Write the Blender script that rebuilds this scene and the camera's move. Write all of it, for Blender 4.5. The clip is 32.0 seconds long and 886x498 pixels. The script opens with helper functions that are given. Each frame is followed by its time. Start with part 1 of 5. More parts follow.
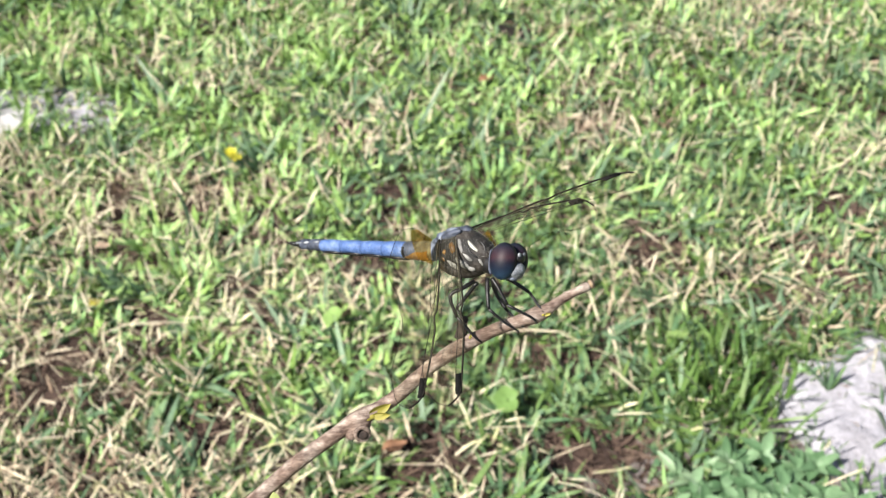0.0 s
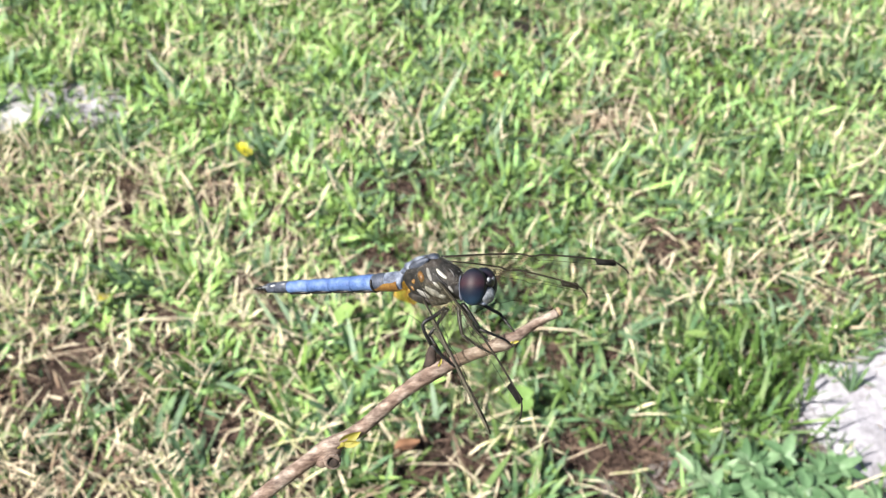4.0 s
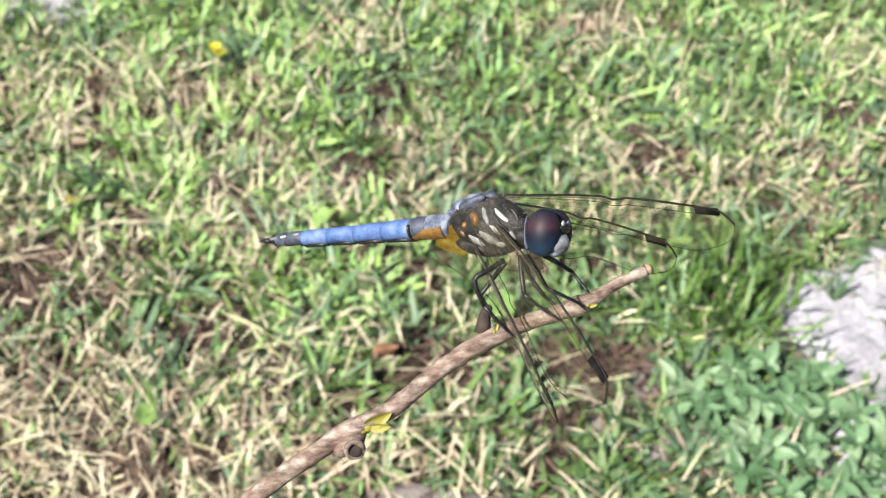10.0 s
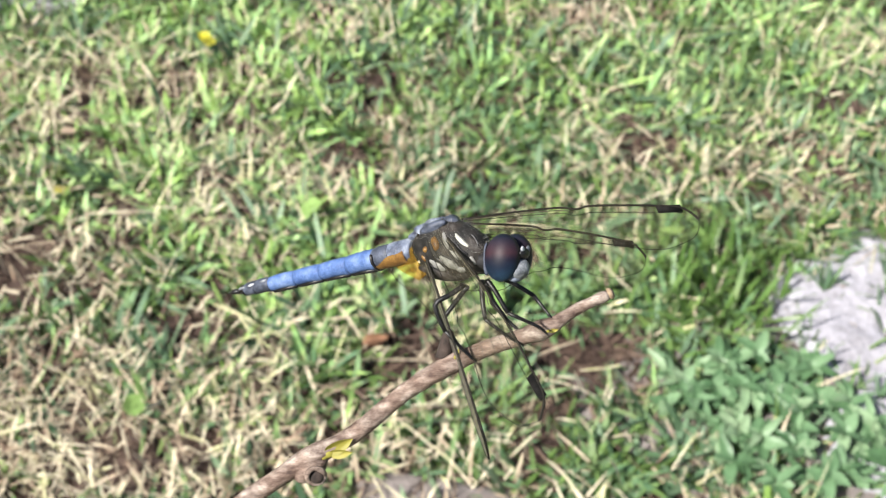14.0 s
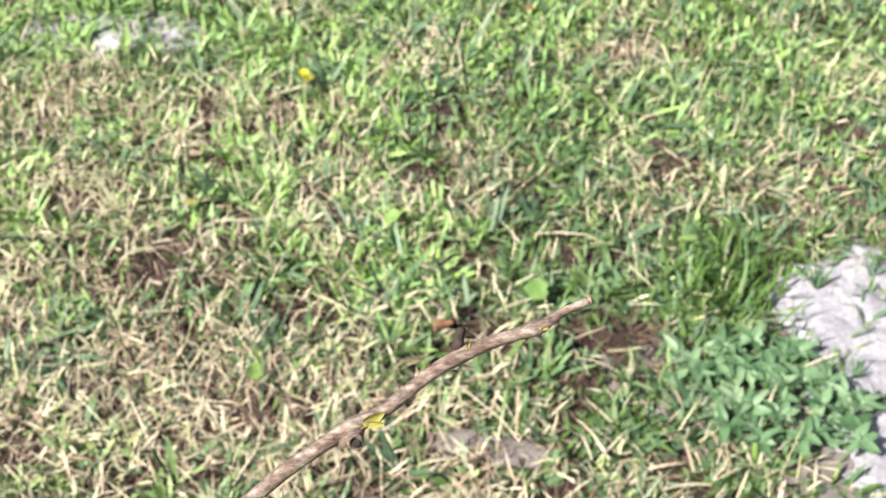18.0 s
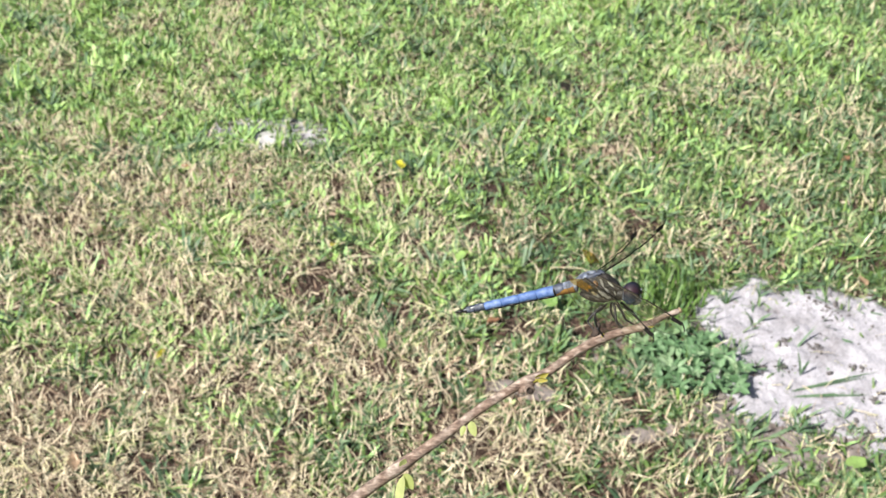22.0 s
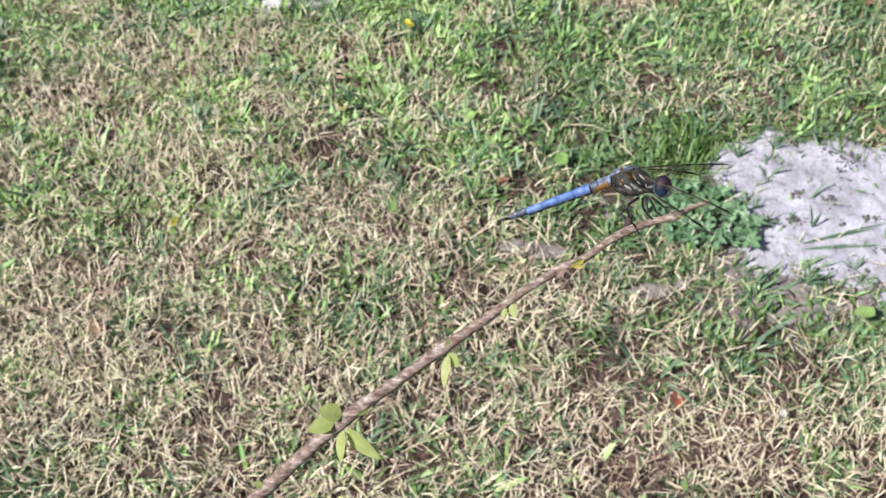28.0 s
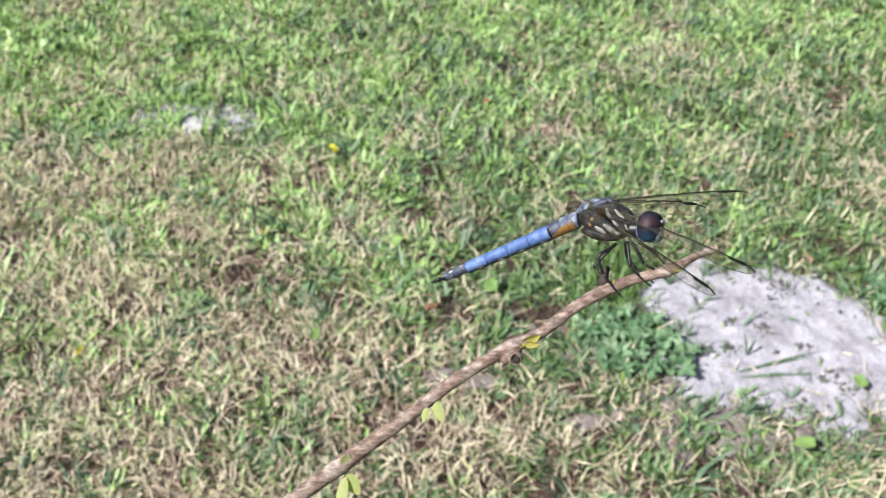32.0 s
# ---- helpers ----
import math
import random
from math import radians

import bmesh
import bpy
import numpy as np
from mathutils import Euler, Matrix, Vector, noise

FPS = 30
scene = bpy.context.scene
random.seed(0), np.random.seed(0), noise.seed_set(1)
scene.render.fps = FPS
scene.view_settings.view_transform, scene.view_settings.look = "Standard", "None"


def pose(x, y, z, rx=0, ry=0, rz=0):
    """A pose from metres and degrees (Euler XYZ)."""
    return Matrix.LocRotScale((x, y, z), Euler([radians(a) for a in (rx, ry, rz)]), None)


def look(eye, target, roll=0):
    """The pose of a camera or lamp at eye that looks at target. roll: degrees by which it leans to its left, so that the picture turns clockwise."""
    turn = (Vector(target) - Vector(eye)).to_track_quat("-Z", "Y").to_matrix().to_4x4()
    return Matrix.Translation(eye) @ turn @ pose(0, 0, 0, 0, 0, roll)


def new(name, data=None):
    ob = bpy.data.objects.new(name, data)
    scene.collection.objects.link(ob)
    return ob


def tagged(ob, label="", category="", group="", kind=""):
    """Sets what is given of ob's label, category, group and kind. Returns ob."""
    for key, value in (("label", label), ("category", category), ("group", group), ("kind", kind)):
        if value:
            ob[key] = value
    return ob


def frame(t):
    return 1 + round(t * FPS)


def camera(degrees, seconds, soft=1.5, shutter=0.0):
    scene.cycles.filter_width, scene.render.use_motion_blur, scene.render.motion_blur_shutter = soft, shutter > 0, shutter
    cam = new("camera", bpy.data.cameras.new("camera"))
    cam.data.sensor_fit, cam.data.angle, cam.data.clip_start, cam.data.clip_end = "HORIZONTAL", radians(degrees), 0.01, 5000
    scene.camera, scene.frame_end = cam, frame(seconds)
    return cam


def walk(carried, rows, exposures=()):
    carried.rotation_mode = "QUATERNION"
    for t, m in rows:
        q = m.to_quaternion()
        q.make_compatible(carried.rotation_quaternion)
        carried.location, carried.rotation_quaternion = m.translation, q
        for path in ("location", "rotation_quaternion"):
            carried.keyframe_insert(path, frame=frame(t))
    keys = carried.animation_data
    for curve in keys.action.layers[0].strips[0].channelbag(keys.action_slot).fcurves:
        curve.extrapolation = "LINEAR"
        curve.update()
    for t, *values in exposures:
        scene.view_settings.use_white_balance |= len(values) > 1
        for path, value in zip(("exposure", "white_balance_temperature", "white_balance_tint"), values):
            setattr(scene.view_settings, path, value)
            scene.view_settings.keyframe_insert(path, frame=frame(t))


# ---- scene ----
# ---- camera and its walk ----
cam = camera(46.0, 32.0, soft=1.25)
cam.data.dof.use_dof, cam.data.dof.aperture_fstop = True, 54.0  # focused on the twig, below
CAMERA_ROWS = [
    (0, pose(-0.0058, -0.6716, 0.6791, 49.08, -1.08, -1.36)),
    (0.5, pose(-0.0078, -0.6723, 0.6735, 49.53, -1.03, -1.54)),
    (1, pose(-0.0108, -0.6728, 0.6714, 49.32, -1.02, -1.34)),
    (1.5, pose(-0.0124, -0.6711, 0.6670, 48.89, -1.07, -1.15)),
    (2, pose(-0.0187, -0.6660, 0.6679, 48.45, -0.93, -0.82)),
    (2.5, pose(-0.0155, -0.6633, 0.6609, 48.60, -0.75, -0.59)),
    (3, pose(-0.0194, -0.6603, 0.6634, 48.51, -0.84, -0.48)),
    (3.5, pose(-0.0098, -0.6608, 0.6654, 49.06, -0.95, -0.59)),
    (4, pose(-0.0103, -0.6632, 0.6630, 49.27, -1.06, -0.76)),
    (4.5, pose(-0.0108, -0.6658, 0.6606, 49.47, -1.16, -0.93)),
    (5, pose(-0.0112, -0.6683, 0.6582, 49.67, -1.28, -1.10)),
    (5.5, pose(-0.0117, -0.6707, 0.6558, 49.88, -1.40, -1.28)),
    (6, pose(-0.0113, -0.6661, 0.6515, 49.10, -0.91, -0.74)),
    (6.5, pose(-0.0120, -0.6595, 0.6523, 47.99, -0.23, -0.09)),
    (7, pose(-0.0246, -0.6483, 0.6454, 47.31, -0.56, -0.49)),
    (7.5, pose(-0.0166, -0.6540, 0.6425, 46.42, -0.79, -0.34)),
    (8, pose(-0.0191, -0.6526, 0.6428, 45.95, -1.52, -0.33)),
    (8.5, pose(-0.0167, -0.6514, 0.6403, 45.62, -1.87, -0.49)),
    (9, pose(-0.0153, -0.6525, 0.6403, 45.22, -1.95, -0.61)),
    (9.5, pose(-0.0127, -0.6549, 0.6391, 45.04, -2.02, -1.00)),
    (10, pose(-0.0124, -0.6552, 0.6368, 44.91, -2.28, -1.35)),
    (10.5, pose(-0.0098, -0.6536, 0.6369, 44.10, -2.19, -1.34)),
    (11, pose(-0.0069, -0.6553, 0.6334, 43.89, -2.23, -1.83)),
    (11.5, pose(-0.0036, -0.6539, 0.6365, 43.60, -2.23, -1.74)),
    (12, pose(-0.0067, -0.6548, 0.6345, 43.63, -2.46, -1.91)),
    (12.5, pose(-0.0069, -0.6547, 0.6348, 43.79, -2.58, -1.84)),
    (13, pose(-0.0031, -0.6541, 0.6340, 44.15, -2.38, -1.42)),
    (13.5, pose(-0.0089, -0.6553, 0.6342, 44.52, -2.51, -1.63)),
    (14, pose(-0.0093, -0.6542, 0.6350, 44.42, -2.49, -1.64)),
    (14.5, pose(-0.0096, -0.6532, 0.6358, 44.32, -2.48, -1.65)),
    (15, pose(-0.0099, -0.6522, 0.6367, 44.23, -2.46, -1.66)),
    (15.5, pose(-0.0103, -0.6511, 0.6375, 44.13, -2.43, -1.67)),
    (16, pose(-0.0053, -0.6499, 0.6367, 42.90, -1.69, -1.36)),
    (16.5, pose(0.0031, -0.6423, 0.6396, 41.27, -1.33, -0.59)),
    (16.6, pose(-0.0003, -0.6441, 0.6368, 41.34, -1.52, -0.70)),
    (16.7, pose(-0.0036, -0.6459, 0.6340, 41.40, -1.71, -0.83)),
    (16.8, pose(-0.0071, -0.6477, 0.6312, 41.46, -1.90, -0.95)),
    (17, pose(-0.0138, -0.6512, 0.6256, 41.59, -2.28, -1.20)),
    (17.5, pose(-0.0104, -0.6590, 0.6348, 41.87, -2.16, -0.94)),
    (18, pose(-0.0027, -0.7949, 0.7793, 44.49, -0.01, 1.48)),
    (18.25, pose(-0.0107, -0.8685, 0.8642, 44.76, 0.14, 1.83)),
    (18.5, pose(-0.0186, -0.9421, 0.9493, 45.04, 0.28, 2.19)),
    (19, pose(-0.0039, -0.9397, 0.9466, 46.29, 1.19, 2.71)),
    (19.5, pose(-0.0131, -0.9440, 0.9540, 46.35, 1.21, 3.00)),
    (19.6, pose(-0.0114, -1.0148, 1.0046, 46.77, 1.18, 2.92)),
    (19.7, pose(-0.0088, -1.2286, 1.1557, 47.93, 1.05, 2.60)),
    (19.8, pose(-0.0072, -1.2886, 1.1988, 48.30, 1.03, 2.54)),
    (19.9, pose(-0.0058, -1.2986, 1.2068, 48.40, 1.05, 2.58)),
    (20, pose(-0.0045, -1.2978, 1.2071, 48.45, 1.08, 2.63)),
    (20.5, pose(-0.0191, -1.2985, 1.2061, 48.63, 0.84, 2.40)),
    (21, pose(-0.0255, -1.2952, 1.2049, 48.60, 0.90, 2.68)),
    (21.5, pose(-0.0316, -1.2967, 1.2007, 48.40, 0.57, 2.96)),
    (22, pose(-0.0391, -1.3056, 1.2051, 48.05, 0.07, 2.92)),
    (22.5, pose(-0.0415, -1.2947, 1.1952, 47.62, -0.27, 2.57)),
    (23, pose(-0.0543, -1.2946, 1.1999, 46.78, -0.96, 1.90)),
    (23.5, pose(-0.0468, -1.3031, 1.1969, 46.35, -0.80, 1.86)),
    (24, pose(-0.0411, -1.3147, 1.2085, 45.65, -0.36, 1.62)),
    (24.5, pose(-0.0384, -1.3200, 1.2136, 45.40, -0.27, 1.43)),
    (25, pose(-0.0275, -1.3228, 1.2138, 45.14, -0.08, 1.46)),
    (25.5, pose(-0.0240, -1.3347, 1.2253, 43.82, 0.46, 2.00)),
    (26, pose(-0.0197, -1.3286, 1.2264, 43.13, 0.87, 2.16)),
    (26.5, pose(-0.0155, -1.3225, 1.2275, 42.42, 1.26, 2.30)),
    (27, pose(-0.0112, -1.3163, 1.2286, 41.72, 1.64, 2.44)),
    (27.5, pose(-0.0070, -1.3103, 1.2297, 41.02, 2.01, 2.56)),
    (28, pose(-0.0095, -1.3015, 1.2044, 40.40, 2.27, 2.91)),
    (28.5, pose(-0.0295, -1.2764, 1.1917, 41.04, -0.42, 1.03)),
    (29, pose(-0.0336, -1.2577, 1.1686, 43.06, -0.54, 0.70)),
    (29.5, pose(-0.0244, -1.2476, 1.1445, 43.02, -1.37, -0.24)),
    (30, pose(-0.0299, -1.2521, 1.1393, 44.90, -1.63, -0.62)),
    (30.5, pose(-0.0271, -1.2424, 1.1334, 46.62, -0.94, -0.47)),
    (31, pose(-0.0261, -1.2514, 1.1373, 46.98, -1.12, -0.11)),
    (31.5, pose(-0.0255, -1.2521, 1.1413, 47.05, -1.09, -0.10)),
    (32, pose(-0.0249, -1.2670, 1.1484, 47.80, -1.05, -0.10)),
]
walk(cam, CAMERA_ROWS, exposures=[(0.0, 1.34, 6420, 10), (2.0, 1.39, 6420, 10), (6.0, 1.57, 6470, 9), (9.0, 1.45, 6450, 10), (13.0, 1.33, 6340, 10), (17.5, 1.37, 6450, 10), (19.0, 1.52, 6550, 9),
                             (20.0, 1.38, 6560, 9), (22.0, 1.30, 6500, 9), (23.0, 1.16, 6430, 10), (25.0, 1.11, 6250, 11), (28.0, 1.08, 6020, 13), (32.0, 1.15, 6120, 12)])

# ---- light: hazy summer sun and open sky ----
SUN_UP, SUN_ROUND = 46.0, 236.0  # degrees; the round is clockwise from +y
world = bpy.data.worlds.new("sky")
scene.world = world
world.use_nodes = True
wn = world.node_tree
sky = wn.nodes.new("ShaderNodeTexSky")
sky.sky_type, sky.sun_disc = "NISHITA", False
sky.sun_elevation, sky.sun_rotation = radians(SUN_UP), radians(SUN_ROUND)
sky.air_density, sky.dust_density = 1.2, 2.5
back = wn.nodes["Background"]
back.inputs["Strength"].default_value = 0.05
wn.links.new(sky.outputs["Color"], back.inputs["Color"])
sun = new("sun", bpy.data.lights.new("sun", "SUN"))
sun.data.energy, sun.data.angle, sun.data.color = 5.0, radians(1.2), (1.0, 0.95, 0.87)
az, up = radians(SUN_ROUND), radians(SUN_UP)
sun.matrix_world = look((0, 0, 0), (-math.sin(az) * math.cos(up), -math.cos(az) * math.cos(up), -math.sin(up)))

# ---- materials ----


def material(name, rough=0.6, metal=0.0, spec=0.5):
    m = bpy.data.materials.new(name)
    m.use_nodes = True
    b = m.node_tree.nodes["Principled BSDF"]
    b.inputs["Roughness"].default_value = rough
    b.inputs["Metallic"].default_value = metal
    b.inputs["Specular IOR Level"].default_value = spec
    return m, m.node_tree, b


def node(nt, kind, **values):
    n = nt.nodes.new("ShaderNode" + kind)
    for key, value in values.items():
        n.inputs[key].default_value = value
    return n


def ramp(nt, source, stops):
    r = nt.nodes.new("ShaderNodeValToRGB")
    e = r.color_ramp.elements
    while len(e) < len(stops):
        e.new(0.5)
    for el, (at, colour) in zip(e, stops):
        el.position, el.color = at, (*colour, 1)
    nt.links.new(source, r.inputs["Fac"])
    return r.outputs["Color"]


def noise_out(nt, scale, detail=4.0, rough=0.6, space="Object"):
    tc = nt.nodes.new("ShaderNodeTexCoord")
    n = node(nt, "TexNoise", Scale=scale, Detail=detail, Roughness=rough)
    nt.links.new(tc.outputs[space], n.inputs["Vector"])
    return n.outputs["Fac"]


def mix(nt, fac, a, b, kind="MIX"):
    m = nt.nodes.new("ShaderNodeMix")
    m.data_type, m.blend_type = "RGBA", kind
    for value, slot in ((fac, 0), (a, 6), (b, 7)):
        if hasattr(value, "links"):
            nt.links.new(value, m.inputs[slot])
        else:
            m.inputs[slot].default_value = value if slot == 0 else (*value, 1)
    return m.outputs[2]


def bump(nt, bsdf, height, strength, distance):
    b = node(nt, "Bump", Strength=strength, Distance=distance)
    nt.links.new(height, b.inputs["Height"])
    nt.links.new(b.outputs["Normal"], bsdf.inputs["Normal"])


def leaf_like(name, stops, rough=0.5, through_light=0.35, grain=180.0, random_kind="island", spec=0.2, clump=0.0):
    """A leaf surface: each leaf its own shade, some light comes through it."""
    m, nt, b = material(name, rough, spec=spec)
    if random_kind == "island":
        rnd = nt.nodes.new("ShaderNodeNewGeometry").outputs["Random Per Island"]
    else:
        rnd = nt.nodes.new("ShaderNodeObjectInfo").outputs["Random"]
    if clump:
        # blades of one tuft share much of their shade
        even = nt.nodes.new("ShaderNodeMapRange")
        for slot, value in (("From Min", 0.36), ("From Max", 0.66)):
            even.inputs[slot].default_value = value
        blend = nt.nodes.new("ShaderNodeMix")
        blend.inputs[0].default_value = 0.45
        nt.links.new(noise_out(nt, clump, 2.0), blend.inputs[2])
        nt.links.new(noise_out(nt, clump / 5, 2.0), blend.inputs[3])
        nt.links.new(blend.outputs[0], even.inputs["Value"])
        both = nt.nodes.new("ShaderNodeMix")
        both.inputs[0].default_value = 0.52
        nt.links.new(rnd, both.inputs[2])
        nt.links.new(even.outputs[0], both.inputs[3])
        rnd = both.outputs[0]
    colour = ramp(nt, rnd, stops)
    colour = mix(nt, 0.35, colour, ramp(nt, noise_out(nt, grain), [(0.3, (0.3, 0.3, 0.3)), (0.7, (1, 1, 1))]), "MULTIPLY")
    nt.links.new(colour, b.inputs["Base Color"])
    bump(nt, b, noise_out(nt, grain * 2), 0.25, 0.0006)
    t = nt.nodes.new("ShaderNodeBsdfTranslucent")
    nt.links.new(mix(nt, 1.0, colour, (1.0, 1.0, 0.75), "MULTIPLY"), t.inputs["Color"])
    s = nt.nodes.new("ShaderNodeMixShader")
    s.inputs[0].default_value = through_light
    out = nt.nodes["Material Output"]
    nt.links.new(b.outputs[0], s.inputs[1])
    nt.links.new(t.outputs[0], s.inputs[2])
    nt.links.new(s.outputs[0], out.inputs["Surface"])
    return m


def grained(name, stops, scale, rough=0.8, relief=0.4, depth=0.002, fine=6.0, spec=0.3):
    """An opaque surface with stains at one scale and grain at another."""
    m, nt, b = material(name, rough, spec=spec)
    coarse, small = noise_out(nt, scale), noise_out(nt, scale * fine)
    colour = ramp(nt, coarse, stops)
    colour = mix(nt, 0.45, colour, ramp(nt, small, [(0.3, (0.35, 0.35, 0.35)), (0.65, (1, 1, 1))]), "MULTIPLY")
    nt.links.new(colour, b.inputs["Base Color"])
    bump(nt, b, small, relief, depth)
    return m



def soil_material():
    """Bare soil under the near lawn; further out the closed sward's colours, darkened for the shadows among its blades.
    """
    m = grained("soil", [(0.3, (0.0186, 0.0112, 0.0093)), (0.5, (0.0496, 0.031, 0.0236)), (0.7, (0.0992, 0.0682, 0.0527))], 14.0, 0.95, 0.7, 0.004)
    nt = m.node_tree
    b = nt.nodes["Principled BSDF"]
    soil = b.inputs["Base Color"].links[0].from_socket
    turf = ramp(nt, noise_out(nt, 9.0, 8.0, 0.75), [(0.3, (0.024, 0.035, 0.014)), (0.45, (0.068, 0.092, 0.035)), (0.6, (0.12, 0.138, 0.058)), (0.75, (0.19, 0.17, 0.1))])
    away = nt.nodes.new("ShaderNodeVectorMath")
    away.operation = "LENGTH"
    nt.links.new(nt.nodes.new("ShaderNodeTexCoord").outputs["Object"], away.inputs[0])
    far = nt.nodes.new("ShaderNodeMapRange")
    for slot, value in (("From Min", 0.8), ("From Max", 1.5)):
        far.inputs[slot].default_value = value
    nt.links.new(away.outputs["Value"], far.inputs["Value"])
    nt.links.new(mix(nt, far.outputs[0], soil, turf), b.inputs["Base Color"])
    return m


SOIL = soil_material()


def sand_material():
    """Pale lilac-grey sand: broad damp blotches, dirt stains, grains."""
    m = grained("sand", [(0.3, (0.22, 0.208, 0.225)), (0.42, (0.275, 0.265, 0.291)), (0.54, (0.33, 0.32, 0.354)), (0.7, (0.4, 0.388, 0.422))], 17.0, 0.95, 0.7, 0.003, 14.0)
    nt = m.node_tree
    b = nt.nodes["Principled BSDF"]
    plain = b.inputs["Base Color"].links[0].from_socket
    dirt = ramp(nt, noise_out(nt, 38.0, 6.0, 0.7), [(0.32, (0.55, 0.53, 0.52)), (0.39, (0.88, 0.87, 0.87)), (0.44, (1, 1, 1))])
    nt.links.new(mix(nt, 1.0, plain, dirt, "MULTIPLY"), b.inputs["Base Color"])
    return m


SAND = sand_material()
RED_SOIL = grained("red_soil", [(0.3, (0.0434, 0.0217, 0.0174)), (0.7, (0.105, 0.0651, 0.0496))], 30.0, 0.95, 0.7, 0.003)
GREY_SOIL = grained("grey_soil", [(0.3, (0.124, 0.102, 0.093)), (0.7, (0.211, 0.186, 0.177))], 40.0, 0.95, 0.6, 0.003)
CRUMB = grained("dark_crumb", [(0.3, (0.0558, 0.0496, 0.0496)), (0.7, (0.136, 0.124, 0.124))], 200.0, 0.95, 0.6, 0.001)
GRASS = leaf_like("grass", [(0.05, (0.0331, 0.0631, 0.0155)), (0.22, (0.0782, 0.136, 0.0337)), (0.4, (0.122, 0.195, 0.06)), (0.5, (0.085, 0.165, 0.085)),
                            (0.64, (0.15, 0.237, 0.1)), (0.8, (0.215, 0.288, 0.13)), (0.95, (0.312, 0.337, 0.171))], 0.44, 0.17, 120.0, clump=34.0)
FRESH_GRASS = leaf_like("fresh_grass", [(0.1, (0.062, 0.124, 0.031)), (0.5, (0.105, 0.192, 0.0465)), (0.9, (0.186, 0.273, 0.0806))], 0.45, 0.22, 120.0, clump=40.0)
BROAD_GRASS = leaf_like("broad_grass", [(0.1, (0.0558, 0.102, 0.0527)), (0.5, (0.0992, 0.167, 0.093)), (0.9, (0.186, 0.248, 0.149))], 0.45, 0.17, 120.0, clump=40.0)
PALE_GRASS = leaf_like("pale_grass", [(0.05, (0.079, 0.149, 0.032)), (0.22, (0.180, 0.296, 0.072)), (0.4, (0.294, 0.433, 0.130)), (0.52, (0.215, 0.380, 0.150)),
                                      (0.66, (0.336, 0.498, 0.185)), (0.82, (0.452, 0.567, 0.250)), (0.95, (0.557, 0.594, 0.330))], 0.44, 0.17, 120.0, clump=34.0)
THATCH = leaf_like("thatch", [(0.05, (0.09, 0.05, 0.04)), (0.2, (0.31, 0.222, 0.155)), (0.36, (0.5, 0.415, 0.3)), (0.6, (0.64, 0.575, 0.43)), (0.76, (0.46, 0.455, 0.23)), (0.92, (0.62, 0.525, 0.395))], 0.55, 0.14, 90.0, clump=24.0)
# bottom layer of the thatch; shade between the tufts is in its dark browns
SHADED_THATCH = leaf_like("old_thatch", [(0.0, (0.0176, 0.0104, 0.0088)), (0.4, (0.06, 0.0376, 0.0288)), (0.75, (0.12, 0.08, 0.06)), (1.0, (0.192, 0.136, 0.1))], 0.7, 0.1, 90.0)
WEED = leaf_like("weed_leaf", [(0.0, (0.068, 0.135, 0.06)), (0.4, (0.11, 0.2, 0.098)), (0.75, (0.175, 0.28, 0.15)), (1.0, (0.26, 0.355, 0.21))], 0.4, 0.25, 150.0, "object")
DISC = leaf_like("pennywort_leaf", [(0.0, (0.18, 0.306, 0.0899)), (1.0, (0.287, 0.413, 0.135))], 0.4, 0.35, 150.0, "object")
SHOOT = leaf_like("young_leaf", [(0.0, (0.322, 0.372, 0.124)), (1.0, (0.409, 0.446, 0.198))], 0.4, 0.5, 300.0, "object")
BUD = leaf_like("bud", [(0.0, (0.26, 0.236, 0.0434)), (1.0, (0.347, 0.31, 0.0682))], 0.45, 0.3, 400.0, "object")
PETAL = leaf_like("petal", [(0.0, (0.55, 0.5, 0.03)), (1.0, (0.62, 0.58, 0.06))], 0.5, 0.3, 300.0, "object")
WHITE_PETAL = leaf_like("white_petal", [(0.0, (0.434, 0.409, 0.36)), (1.0, (0.496, 0.484, 0.434))], 0.5, 0.3, 300.0, "object")
DEAD = {
    "orange": leaf_like("orange_leaf", [(0.0, (0.285, 0.149, 0.0868)), (1.0, (0.347, 0.198, 0.118))], 0.55, 0.3, 200.0, "object"),
    "yellow": leaf_like("yellow_leaf", [(0.0, (0.372, 0.341, 0.0372)), (1.0, (0.422, 0.384, 0.0744))], 0.5, 0.35, 200.0, "object"),
    "red": leaf_like("red_leaf", [(0.0, (0.223, 0.0496, 0.0372)), (1.0, (0.279, 0.0868, 0.062))], 0.5, 0.3, 200.0, "object"),
    "tan": leaf_like("tan_leaf", [(0.0, (0.31, 0.211, 0.136)), (1.0, (0.384, 0.291, 0.211))], 0.6, 0.25, 200.0, "object"),
}


